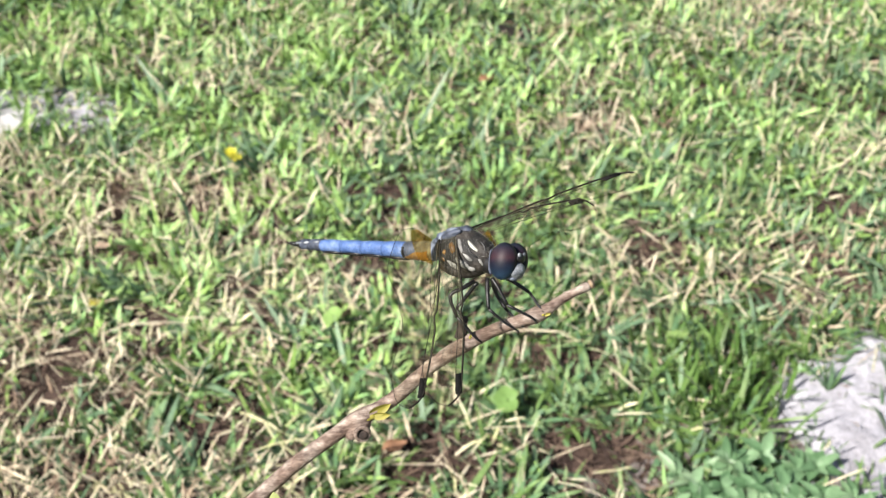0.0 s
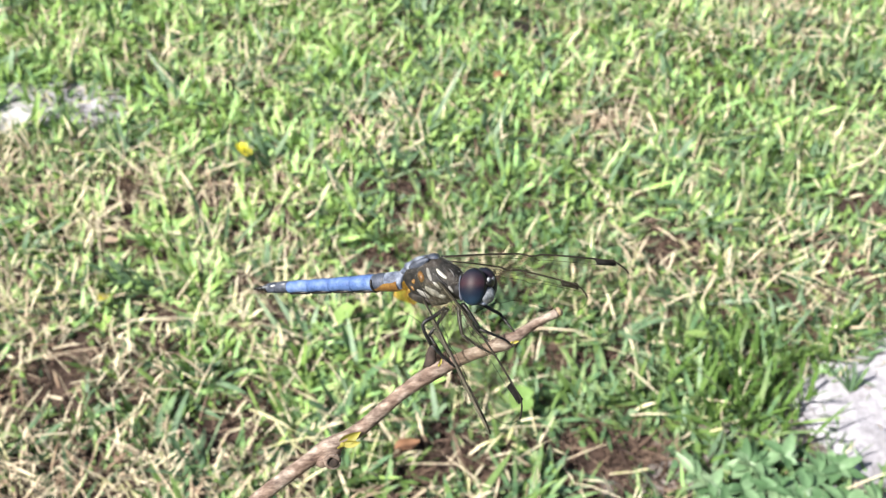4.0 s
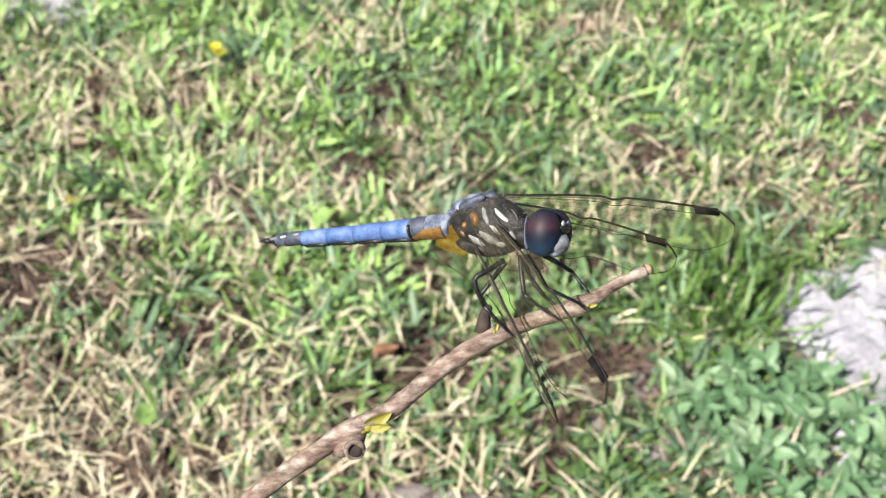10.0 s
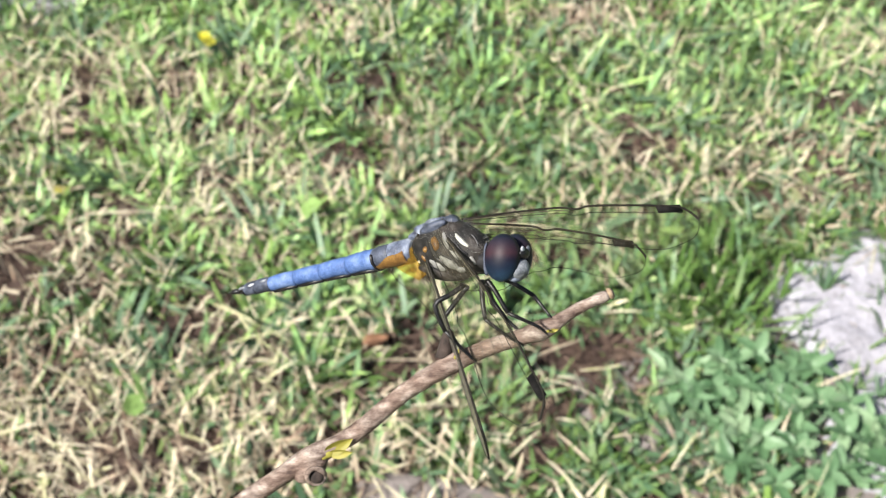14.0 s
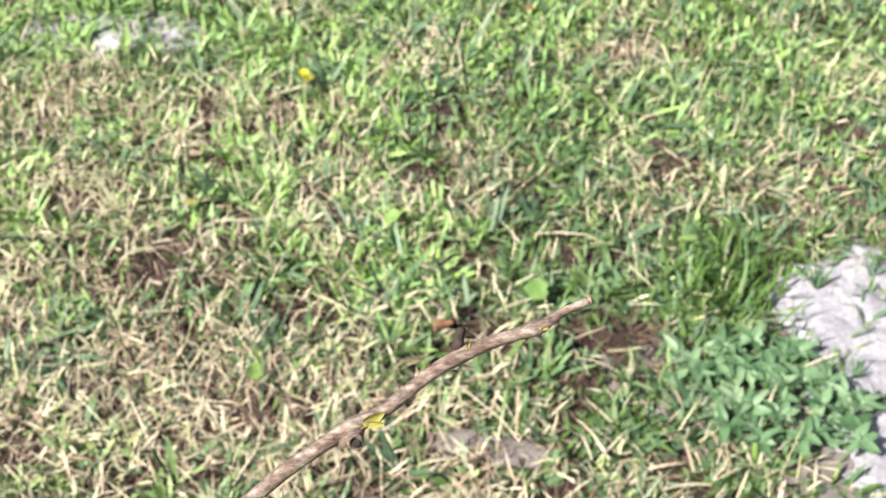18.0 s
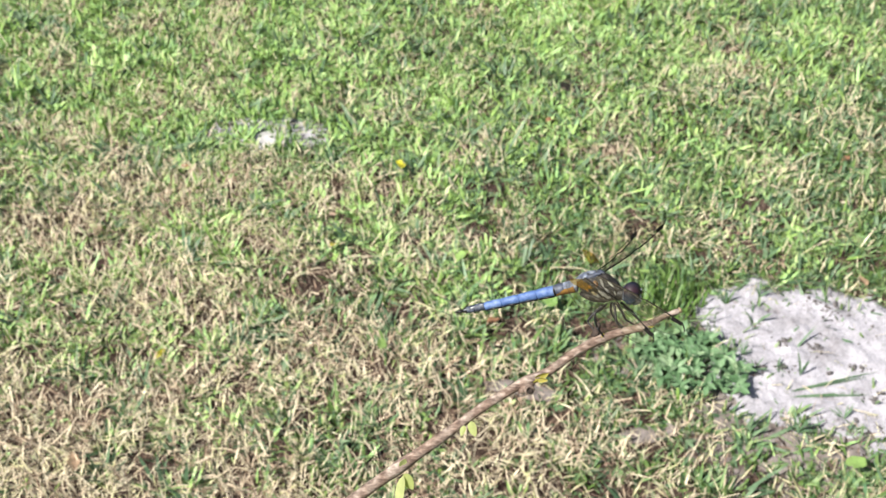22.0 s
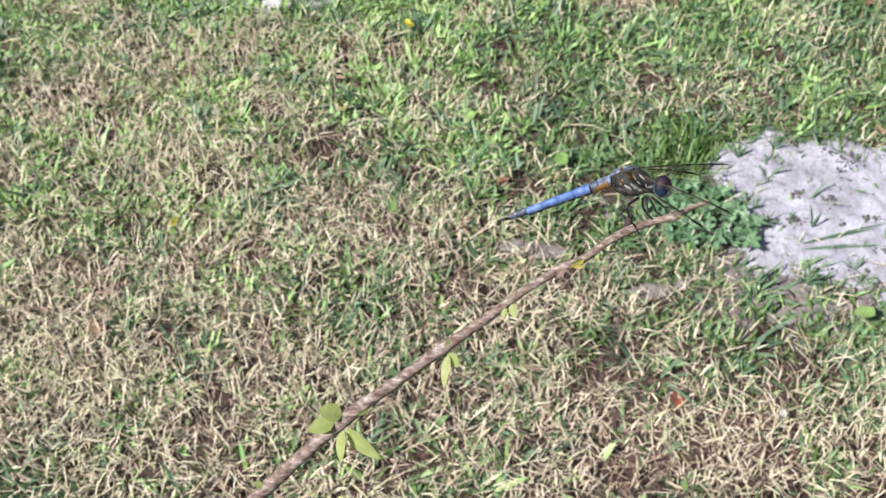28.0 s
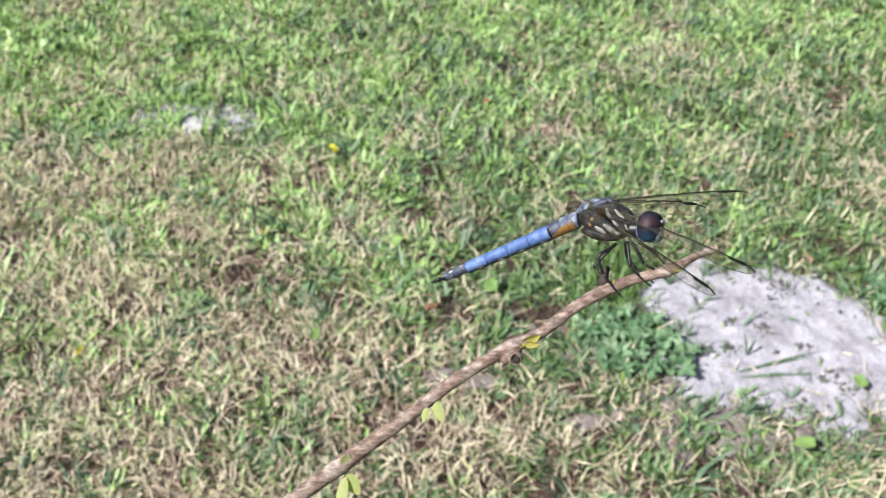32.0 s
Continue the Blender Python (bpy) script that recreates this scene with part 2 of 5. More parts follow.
def bark_material():
    m, nt, b = material("bark", 0.75, spec=0.3)
    tc = nt.nodes.new("ShaderNodeTexCoord")
    n = node(nt, "TexNoise", Scale=620.0, Detail=7.0, Roughness=0.68)
    along = nt.nodes.new("ShaderNodeMapping")
    along.inputs["Rotation"].default_value = (0, 0, radians(-38))
    along.inputs["Scale"].default_value = (0.55, 1.3, 1.2)
    nt.links.new(tc.outputs["Object"], along.inputs["Vector"])
    nt.links.new(along.outputs[0], n.inputs["Vector"])
    colour = ramp(nt, n.outputs["Fac"], [(0.3, (0.045, 0.028, 0.023)), (0.42, (0.125, 0.092, 0.076)), (0.55, (0.24, 0.195, 0.165)), (0.7, (0.45, 0.395, 0.345))])
    patch = ramp(nt, noise_out(nt, 260.0, 3.0), [(0.38, (0.55, 0.43, 0.38)), (0.62, (1, 1, 1))])
    nt.links.new(mix(nt, 0.8, colour, patch, "MULTIPLY"), b.inputs["Base Color"])
    bump(nt, b, n.outputs["Fac"], 0.75, 0.0005)
    return m


BARK = bark_material()
CUT_WOOD = grained("cut_wood", [(0.3, (0.186, 0.124, 0.0744)), (0.7, (0.31, 0.236, 0.155))], 900.0, 0.8, 0.4, 0.0002)
DARK_STUB = grained("dark_stub", [(0.3, (0.0155, 0.0112, 0.0093)), (0.7, (0.0496, 0.0341, 0.0279))], 700.0, 0.85, 0.5, 0.0003)


THORAX = grained("thorax", [(0.36, (0.003, 0.0025, 0.002)), (0.48, (0.0105, 0.0092, 0.008)), (0.58, (0.026, 0.0205, 0.0165)), (0.7, (0.06, 0.055, 0.052))], 420.0, 0.66, 0.5, 0.0003, 4.0)
BLOOM = grained("blue_bloom", [(0.3, (0.0342, 0.0677, 0.18)), (0.5, (0.0599, 0.109, 0.26)), (0.7, (0.125, 0.182, 0.335))], 420.0, 0.6, 0.25, 0.0002)
GREY_BLOOM = grained("grey_bloom", [(0.32, (0.0217, 0.026, 0.0465)), (0.5, (0.105, 0.124, 0.174)), (0.66, (0.26, 0.285, 0.335))], 520.0, 0.6, 0.3, 0.0002)
DUSK = grained("dark_bloom", [(0.3, (0.0124, 0.0155, 0.0248)), (0.7, (0.0744, 0.0868, 0.124))], 600.0, 0.55, 0.25, 0.0002)
AMBER = grained("amber", [(0.3, (0.0558, 0.0248, 0.00868)), (0.5, (0.13, 0.0651, 0.0174)), (0.7, (0.217, 0.124, 0.0341))], 600.0, 0.45, 0.2, 0.0001)
BLACK = grained("black_shell", [(0.3, (0.00372, 0.00372, 0.00434)), (0.7, (0.0136, 0.0124, 0.0136))], 800.0, 0.4, 0.3, 0.0001)
PALE = grained("white_stripe", [(0.3, (0.31, 0.31, 0.26)), (0.7, (0.446, 0.446, 0.397))], 900.0, 0.5, 0.2, 0.0001)
STRIPE = grained("pale_stripe", [(0.3, (0.1, 0.097, 0.09)), (0.7, (0.24, 0.235, 0.22))], 900.0, 0.5, 0.2, 0.0001)
FACE = grained("white_face", [(0.32, (0.04, 0.044, 0.056)), (0.5, (0.16, 0.17, 0.19)), (0.68, (0.36, 0.37, 0.39))], 800.0, 0.45, 0.2, 0.0001)


def eye_material():
    m, nt, b = material("compound_eye", 0.55, spec=0.2)
    tc = nt.nodes.new("ShaderNodeTexCoord")
    sp = nt.nodes.new("ShaderNodeSeparateXYZ")
    nt.links.new(tc.outputs["Generated"], sp.inputs[0])
    colour = ramp(nt, sp.outputs["Y"], [(0.08, (0.012, 0.03, 0.055)), (0.32, (0.006, 0.013, 0.03)), (0.46, (0.008, 0.008, 0.018)), (0.6, (0.03, 0.0125, 0.018)), (0.8, (0.018, 0.012, 0.019)), (0.95, (0.008, 0.01, 0.018))])
    nt.links.new(mix(nt, 0.6, colour, ramp(nt, noise_out(nt, 420.0), [(0.38, (0.2, 0.2, 0.26)), (0.66, (1, 1, 1))]), "MULTIPLY"), b.inputs["Base Color"])
    return m


EYE = eye_material()


def wing_material(name, body, tint, cover):
    """A thin membrane: mostly see-through, with a tint of its own and gloss."""
    m, nt, b = material(name, 0.18, spec=0.6)
    b.inputs["Base Color"].default_value = (*body, 1)
    t = nt.nodes.new("ShaderNodeBsdfTransparent")
    t.inputs["Color"].default_value = (*tint, 1)
    s = nt.nodes.new("ShaderNodeMixShader")
    s.inputs[0].default_value = cover
    nt.links.new(t.outputs[0], s.inputs[1])
    nt.links.new(b.outputs[0], s.inputs[2])
    shine = nt.nodes.new("ShaderNodeBsdfGlossy")
    shine.inputs["Color"].default_value, shine.inputs["Roughness"].default_value = (0.55, 0.55, 0.5, 1), 0.35
    grazing = nt.nodes.new("ShaderNodeLayerWeight")
    grazing.inputs["Blend"].default_value = 0.015
    g = nt.nodes.new("ShaderNodeMixShader")
    nt.links.new(grazing.outputs["Fresnel"], g.inputs[0])
    nt.links.new(s.outputs[0], g.inputs[1])
    nt.links.new(shine.outputs[0], g.inputs[2])
    nt.links.new(g.outputs[0], nt.nodes["Material Output"].inputs["Surface"])
    return m


MEMBRANE = wing_material("wing_membrane", (0.19, 0.17, 0.11), (0.93, 0.93, 0.88), 0.045)
VEIN = grained("wing_vein", [(0.3, (0.006, 0.005, 0.004)), (0.7, (0.02, 0.017, 0.012))], 900.0, 0.65, 0.2, 0.0001, spec=0.15)
STIGMA = grained("wing_cell", [(0.3, (0.003, 0.003, 0.003)), (0.7, (0.01, 0.009, 0.008))], 900.0, 0.8, 0.2, 0.0001, spec=0.1)
FINE_VEIN = grained("fine_vein", [(0.3, (0.0434, 0.0372, 0.0279)), (0.7, (0.0868, 0.0744, 0.0558))], 900.0, 0.5, 0.2, 0.0001)
AMBER_VEIN = wing_material("amber_membrane", (0.22, 0.125, 0.02), (0.95, 0.75, 0.32), 0.3)

# ---- mesh helpers ----


def mesh_of(name, bm, mat, smooth=True):
    me = bpy.data.meshes.new(name)
    bm.normal_update()
    bm.to_mesh(me)
    bm.free()
    me.materials.append(mat)
    if smooth:
        me.polygons.foreach_set("use_smooth", [True] * len(me.polygons))
    return me


def part(name, bm, mat, parent, label="", smooth=True):
    ob = new(name, bm if isinstance(bm, bpy.types.Mesh) else mesh_of(name, bm, mat, smooth))
    ob.parent = parent
    if label:
        tagged(ob, label)
    return ob


def thing(name, label, category, at=None, group="", kind=""):
    ob = new(name)
    ob.empty_display_size = 0.01
    if at is not None:
        ob.matrix_basis = at
    return tagged(ob, label, category, group, kind)


def smooth_line(points, steps):
    """Points on a smooth line through the given ones."""
    pts = [Vector(p) for p in points]
    out = []
    for i in range(len(pts) - 1):
        a, b = pts[i], pts[i + 1]
        before, after = pts[max(i - 1, 0)], pts[min(i + 2, len(pts) - 1)]
        for k in range(steps):
            u = k / steps
            ta, tb = (b - before) / 2, (after - a) / 2
            out.append((2 * u**3 - 3 * u**2 + 1) * a + (u**3 - 2 * u**2 + u) * ta + (-2 * u**3 + 3 * u**2) * b + (u**3 - u**2) * tb)
    return out + [pts[-1]]


def tube(line, radii, sides=10, rough=0.0, flat=1.0, grain=400.0):
    """A bmesh tube along a line; radii: one for each point."""
    bm = bmesh.new()
    rings, side = [], None
    for i, p in enumerate(line):
        ahead = (line[min(i + 1, len(line) - 1)] - line[max(i - 1, 0)]).normalized()
        side = (side - ahead * side.dot(ahead)).normalized() if side else ahead.cross(Vector((0.05, 0.1, 1))).normalized()
        other = ahead.cross(side)
        ring = []
        for k in range(sides):
            a = 2 * math.pi * k / sides
            way = side * math.cos(a) + other * math.sin(a) * flat
            r = radii[i] * (1 + rough * noise.noise((p + way * radii[i]) * grain))
            ring.append(bm.verts.new(p + way * r))
        rings.append(ring)
    for a, b in zip(rings, rings[1:]):
        for k in range(sides):
            bm.faces.new((a[k], a[(k + 1) % sides], b[(k + 1) % sides], b[k]))
    bm.faces.new(rings[0][::-1])
    bm.faces.new(rings[-1])
    return bm


def lump(centre, size, turn=0.0, rough=0.0, grain=300.0, u=14, v=10):
    """An uneven ellipsoid."""
    bm = bmesh.new()
    bmesh.ops.create_uvsphere(bm, u_segments=u, v_segments=v, radius=1)
    m = Matrix.Translation(centre) @ Matrix.Rotation(turn, 4, "Z") @ Matrix.Diagonal((*size, 1))
    for vert in bm.verts:
        q = m @ vert.co
        vert.co = q + (q - Vector(centre)) * rough * noise.noise(q * grain)
    return bm


def blade_leaf(length, width, fold=0.25, droop=0.3, tip=1.0, rows=6, wave=0.0):
    """A leaf along +x with a folded midrib, its stalk end at the origin."""
    bm = bmesh.new()
    lines = []
    for i in range(rows + 1):
        u = i / rows
        w = width / 2 * (math.sin(math.pi * u**0.8) ** tip) + 0.02 * width
        z = -droop * length * u * u + wave * width * math.sin(u * 7)
        lines.append([bm.verts.new((u * length, s * w, z + abs(s) * w * fold)) for s in (-1, -0.5, 0, 0.5, 1)])
    for a, b in zip(lines, lines[1:]):
        for k in range(4):
            bm.faces.new((a[k], a[k + 1], b[k + 1], b[k]))
    return bm


# ---- the ground: one sheet to the horizon ----
SOIL_Z = -0.02


def swell(x, y):
    return 0.006 * noise.noise((x * 5, y * 5, 0.3)) + 0.003 * noise.noise((x * 17, y * 17, 2.0))


def ground_sheet():
    near = list(np.linspace(-2.2, 2.2, 111))
    far = [3, 4.5, 7, 12, 25, 60, 150, 400]
    xs = [-v for v in far[::-1]] + near + far
    verts = [(x, y, SOIL_Z + (swell(x, y) if max(abs(x), abs(y)) < 2.3 else 0)) for y in xs for x in xs]
    n = len(xs)
    faces = [(j * n + i, j * n + i + 1, (j + 1) * n + i + 1, (j + 1) * n + i) for j in range(n - 1) for i in range(n - 1)]
    me = bpy.data.meshes.new("ground")
    me.from_pydata(verts, [], faces)
    me.materials.append(SOIL)
    me.polygons.foreach_set("use_smooth", [True] * len(me.polygons))
    return tagged(new("ground", me), "brown sandy soil under a patchy lawn", "ground", kind="structure")


ground_sheet()

# Bare spots: centre, half sizes, turn in degrees, height over the soil
BIG_SAND = (0.508, -0.186, 0.192, 0.16, -3.0)
SAND_RIM = (0.45, -0.22, 0.21, 0.175, 12.0)
SMALL_SAND = (-0.474, 0.36, 0.026, 0.034, 5.0)
SAND_TONGUE = (0.365, -0.105, 0.052, 0.075, 10.0)
PALE_SPOT = (-0.46, 0.385, 0.125, 0.05, 5.0)
GREY_SPOT = (0.022, -0.262, 0.045, 0.014, -12.0)
RED_SPOT = (0.235, -0.555, 0.14, 0.075, 10.0)
LOW_SPOT = (0.215, -0.335, 0.045, 0.014, 20.0)
SHADY_GAP = (0.122, 0.574, 0.05, 0.02, -20.0)
BROWN_SPOT = (0.132, -0.13, 0.036, 0.022, 10.0)
DARK_SPOT = (0.47, 0.2, 0.045, 0.016, 15.0)


def inside(spot, x, y):
    """Below 1 inside the bare spot, with an uneven border."""
    cx, cy, a, b, turn = spot
    c, s = math.cos(radians(turn)), math.sin(radians(turn))
    u, v = ((x - cx) * c + (y - cy) * s) / a, (-(x - cx) * s + (y - cy) * c) / b
    return (abs(u) ** 2.9 + abs(v) ** 2.9) ** (1 / 2.9) + 0.36 * noise.noise((x * 13, y * 13, 5.0)) + 0.26 * noise.noise((x * 32, y * 32, 1.0))


def bare_spot(name, spot, mat, label, height, step, rough):
    cx, cy, a, b, turn = spot
    xs, ys = np.arange(cx - 1.5 * a, cx + 1.5 * a, step), np.arange(cy - 1.5 * b, cy + 1.5 * b, step)
    verts = []
    for y in ys:
        for x in xs:
            d = inside(spot, x, y)
            rise = max(-1.0, min(1.0, (1.08 - d) * 3.0))
            lumps = noise.fractal((x * 30, y * 30, 3.0), 1.0, 2.0, 4) * rough + noise.noise((x * 160, y * 160, 0)) * rough * 0.35
            verts.append((x, y, SOIL_Z + 0.002 + rise * height + max(rise, 0) * lumps))
    n = len(xs)
    faces = [(j * n + i, j * n + i + 1, (j + 1) * n + i + 1, (j + 1) * n + i) for j in range(len(ys) - 1) for i in range(n - 1)]
    me = bpy.data.meshes.new(name)
    me.from_pydata(verts, [], faces)
    me.materials.append(mat)
    me.polygons.foreach_set("use_smooth", [True] * len(me.polygons))
    return tagged(new(name, me), label, "bare ground", kind="structure")


bare_spot("sand_patch", BIG_SAND, SAND, "pale grey loose sand mound bare of grass", 0.008, 0.003, 0.003)
bare_spot("sand_tongue", SAND_TONGUE, SAND, "pale sand running out from the mound into the grass", 0.0072, 0.003, 0.0026)
bare_spot("sandy_rim", SAND_RIM, GREY_SOIL, "thin greyish sand strewn round the mound", 0.004, 0.005, 0.003)
BRIGHT_SAND = grained("bright_sand", [(0.3, (0.36, 0.35, 0.35)), (0.6, (0.5, 0.49, 0.485))], 60.0, 0.95, 0.8, 0.004)
bare_spot("small_sand_patch", SMALL_SAND, BRIGHT_SAND, "small bright bare sand spot in the lawn", 0.007, 0.004, 0.002)
bare_spot("pale_soil_patch", PALE_SPOT, SAND, "pale thin soil showing through sparse grass", 0.003, 0.006, 0.002)
bare_spot("grey_soil_patch", GREY_SPOT, GREY_SOIL, "greyish bare soil streak between the grass", 0.005, 0.004, 0.003)
bare_spot("red_soil_patch", RED_SPOT, RED_SOIL, "reddish brown bare soil under dry grass", 0.003, 0.005, 0.003)
# near-black soil colour that stands in for the shade inside a grass gap
GAP_SHADE = grained("gap_shade", [(0.3, (0.006, 0.005, 0.004)), (0.7, (0.02, 0.015, 0.011))], 60.0, 0.95, 0.8, 0.003)
bare_spot("shady_gap", SHADY_GAP, GAP_SHADE, "dark gap in the lawn, its shade put into the soil colour", 0.002, 0.005, 0.002)
bare_spot("low_soil_patch", LOW_SPOT, GREY_SOIL, "sandy grey soil at the edge of the sand mound", 0.005, 0.005, 0.003)

# ---- grass: countless blades ----
rng = np.random.default_rng(7)


def field(xy, scale, seed):
    return np.array([noise.noise((x * scale, y * scale, seed)) for x, y in xy])


def bare(xy):
    """How bare the ground is at each place, 0 to 1."""
    out = np.zeros(len(xy))
    for spot, hard in ((BIG_SAND, 0.97), (SAND_TONGUE, 0.95), (SAND_RIM, 0.28), (SMALL_SAND, 0.92), (PALE_SPOT, 0.35), (GREY_SPOT, 0.6), (RED_SPOT, 0.25), (LOW_SPOT, 0.55), (SHADY_GAP, 0.97), (BROWN_SPOT, 0.55), (DARK_SPOT, 0.8)):
        cx, cy, a, b, _ = spot
        near = np.flatnonzero((abs(xy[:, 0] - cx) < 1.7 * max(a, b)) & (abs(xy[:, 1] - cy) < 1.7 * max(a, b)))
        for i in near:
            out[i] = max(out[i], hard * min(1.0, max(0.0, (1.13 - inside(spot, *xy[i])) * 2.5)))
    return out


def dryness(xy):
    """Straw-coloured towards the near left, greener far off and beside the sand."""
    x, y = xy.T
    base = 0.37 - 0.46 * np.clip((y + 0.2) / 0.7, -1, 1.0) - 0.14 * np.clip(x / 0.6, -1.2, 1.2)
    base -= 0.35 * np.exp(-(((x - 0.27) / 0.12) ** 2 + ((y + 0.07) / 0.1) ** 2))
    base -= 0.25 * np.exp(-(((x - 0.2) / 0.16) ** 2 + ((y + 0.1) / 0.2) ** 2))
    base += 0.4 * np.exp(-(((x - 0.45) / 0.22) ** 2 + ((y - 0.6) / 0.12) ** 2)) + 0.3 * np.exp(-(((x + 0.65) / 0.2) ** 2 + ((y - 0.16) / 0.1) ** 2))
    base += 0.3 * np.exp(-(((x - 0.75) / 0.3) ** 2 + ((y - 0.35) / 0.25) ** 2))
    base += 0.6 * np.exp(-(((x - 0.26) / 0.13) ** 2 + ((y + 0.6) / 0.06) ** 2))
    base -= 0.3 * np.exp(-(((x - 0.3) / 0.22) ** 2 + ((y + 0.42) / 0.09) ** 2))
    return np.clip(base + 0.5 * field(xy, 7.0, 11.0) + 0.3 * field(xy, 22.0, 4.0), 0, 1)


def spots(count, box):
    x0, x1, y0, y1 = box
    return np.stack([rng.uniform(x0, x1, count), rng.uniform(y0, y1, count)], 1)


def blades(name, xy, azimuth, length, width, rise, droop, mat, label, z=None, curl=0.0):
    """All blades as one mesh: three joints each, tapering to a point."""
    n = len(xy)
    z = np.full(n, SOIL_Z) if z is None else z
    way = np.stack([np.cos(azimuth), np.sin(azimuth)], 1)
    twist = azimuth + np.pi / 2 + rng.normal(0, 0.35, n)
    side = np.stack([np.cos(twist), np.sin(twist)], 1)
    tilt = rng.normal(0, 0.35, n)
    verts = np.zeros((n, 7, 3))
    for k, (u, w) in enumerate(((0.0, 0.7), (0.4, 1.0), (0.75, 0.72), (1.0, 0.0))):
        out = length * u * np.cos(rise) * (1 + 0.15 * u)
        high = length * (u * np.sin(rise) - droop * u * u)
        mid = np.concatenate([xy + way * out[:, None], (z + high)[:, None]], 1)
        half = np.concatenate([side * np.cos(tilt)[:, None], np.sin(tilt)[:, None]], 1) * (width * w / 2)[:, None]
        if k < 3:
            verts[:, 2 * k], verts[:, 2 * k + 1] = mid - half, mid + half
        else:
            verts[:, 6] = mid
    verts[:, :, 2] = np.maximum(verts[:, :, 2], SOIL_Z + 0.001)
    base = np.arange(n)[:, None] * 7
    loops = (base + np.array([0, 1, 3, 2, 2, 3, 5, 4, 4, 5, 6])).ravel()
    me = bpy.data.meshes.new(name)
    me.vertices.add(n * 7)
    me.vertices.foreach_set("co", verts.ravel())
    me.loops.add(len(loops))
    me.loops.foreach_set("vertex_index", loops.astype(np.int32))
    starts = (np.arange(n)[:, None] * 11 + np.array([0, 4, 8])).ravel()
    me.polygons.add(n * 3)
    me.polygons.foreach_set("loop_start", starts.astype(np.int32))
    me.polygons.foreach_set("use_smooth", [True] * (n * 3))
    me.update(calc_edges=True)
    me.materials.append(mat)
    return tagged(new(name, me), label, "grass", kind="stuff")


NEAR_BOX, FAR_BOX = (-1.35, 1.1, -0.85, 1.2), (-3.2, 3.0, -1.6, 3.6)


def gaps(xy):
    """Where the sward opens onto bare litter: above 0 in the openings."""
    open_to = np.clip(field(xy, 11.0, 21.0) - 0.24, 0, 0.3) + np.clip(field(xy, 24.0, 31.0) - 0.1, 0, 0.3) + 0.8 * np.clip(field(xy, 55.0, 37.0) - 0.2, 0, 0.3)
    return open_to * np.clip((0.5 - xy[:, 1]) / 0.6, 0.4, 1)


def tufted(box, count, per, wide):
    """Places, ways and sizes of blades that spring from common tufts, upright in the middle and leaning out at the rim."""
    centre = spots(count, box)
    keep = rng.random(count) < np.clip(1.25 - 1.1 * dryness(centre) - 4.2 * gaps(centre), 0.03, 1)
    centre = centre[keep]
    many = rng.integers(per // 2, per * 2, len(centre))
    which = np.repeat(np.arange(len(centre)), many)
    n = len(which)
    size = rng.normal(1, 0.25, len(centre)).clip(0.5, 1.7)[which]
    off = rng.normal(0, wide, (n, 2)) * size[:, None]
    out = np.arctan2(off[:, 1], off[:, 0])
    main = rng.uniform(0, 2 * np.pi, len(centre))[which]
    way = np.where(rng.random(n) < 0.4, main + rng.normal(0, 0.5, n), out + rng.normal(0, 0.6, n))
    rise = 1.25 - 0.55 * np.hypot(*off.T) / (wide * size) + rng.normal(0, 0.25, n)
    return centre[which] + off, way, size, rise.clip(0.1, 1.5)


def pale_share(xy):
    """The paler grass gains towards -x and far off, away from the sand."""
    beside = np.exp(-(((xy[:, 0] - 0.22) / 0.2) ** 2 + ((xy[:, 1] + 0.15) / 0.3) ** 2))
    return np.clip(0.43 - 0.4 * beside - 0.72 * xy[:, 0] + 0.68 * np.clip(xy[:, 1], -0.6, 0.8) + 0.9 * field(xy, 3.5, 41.0) + 0.5 * field(xy, 12.0, 43.0), 0.04, 0.96)


def edge(xy):
    """1 well inside the near lawn, falling to 0 at its border."""
    x0, x1, y0, y1 = NEAR_BOX
    d = np.minimum(np.minimum(xy[:, 0] - x0, x1 - xy[:, 0]), np.minimum(xy[:, 1] - y0, y1 - xy[:, 1]))
    return np.clip((d + 0.06 * field(xy, 9.0, 3.0)) / 0.3, 0, 1)


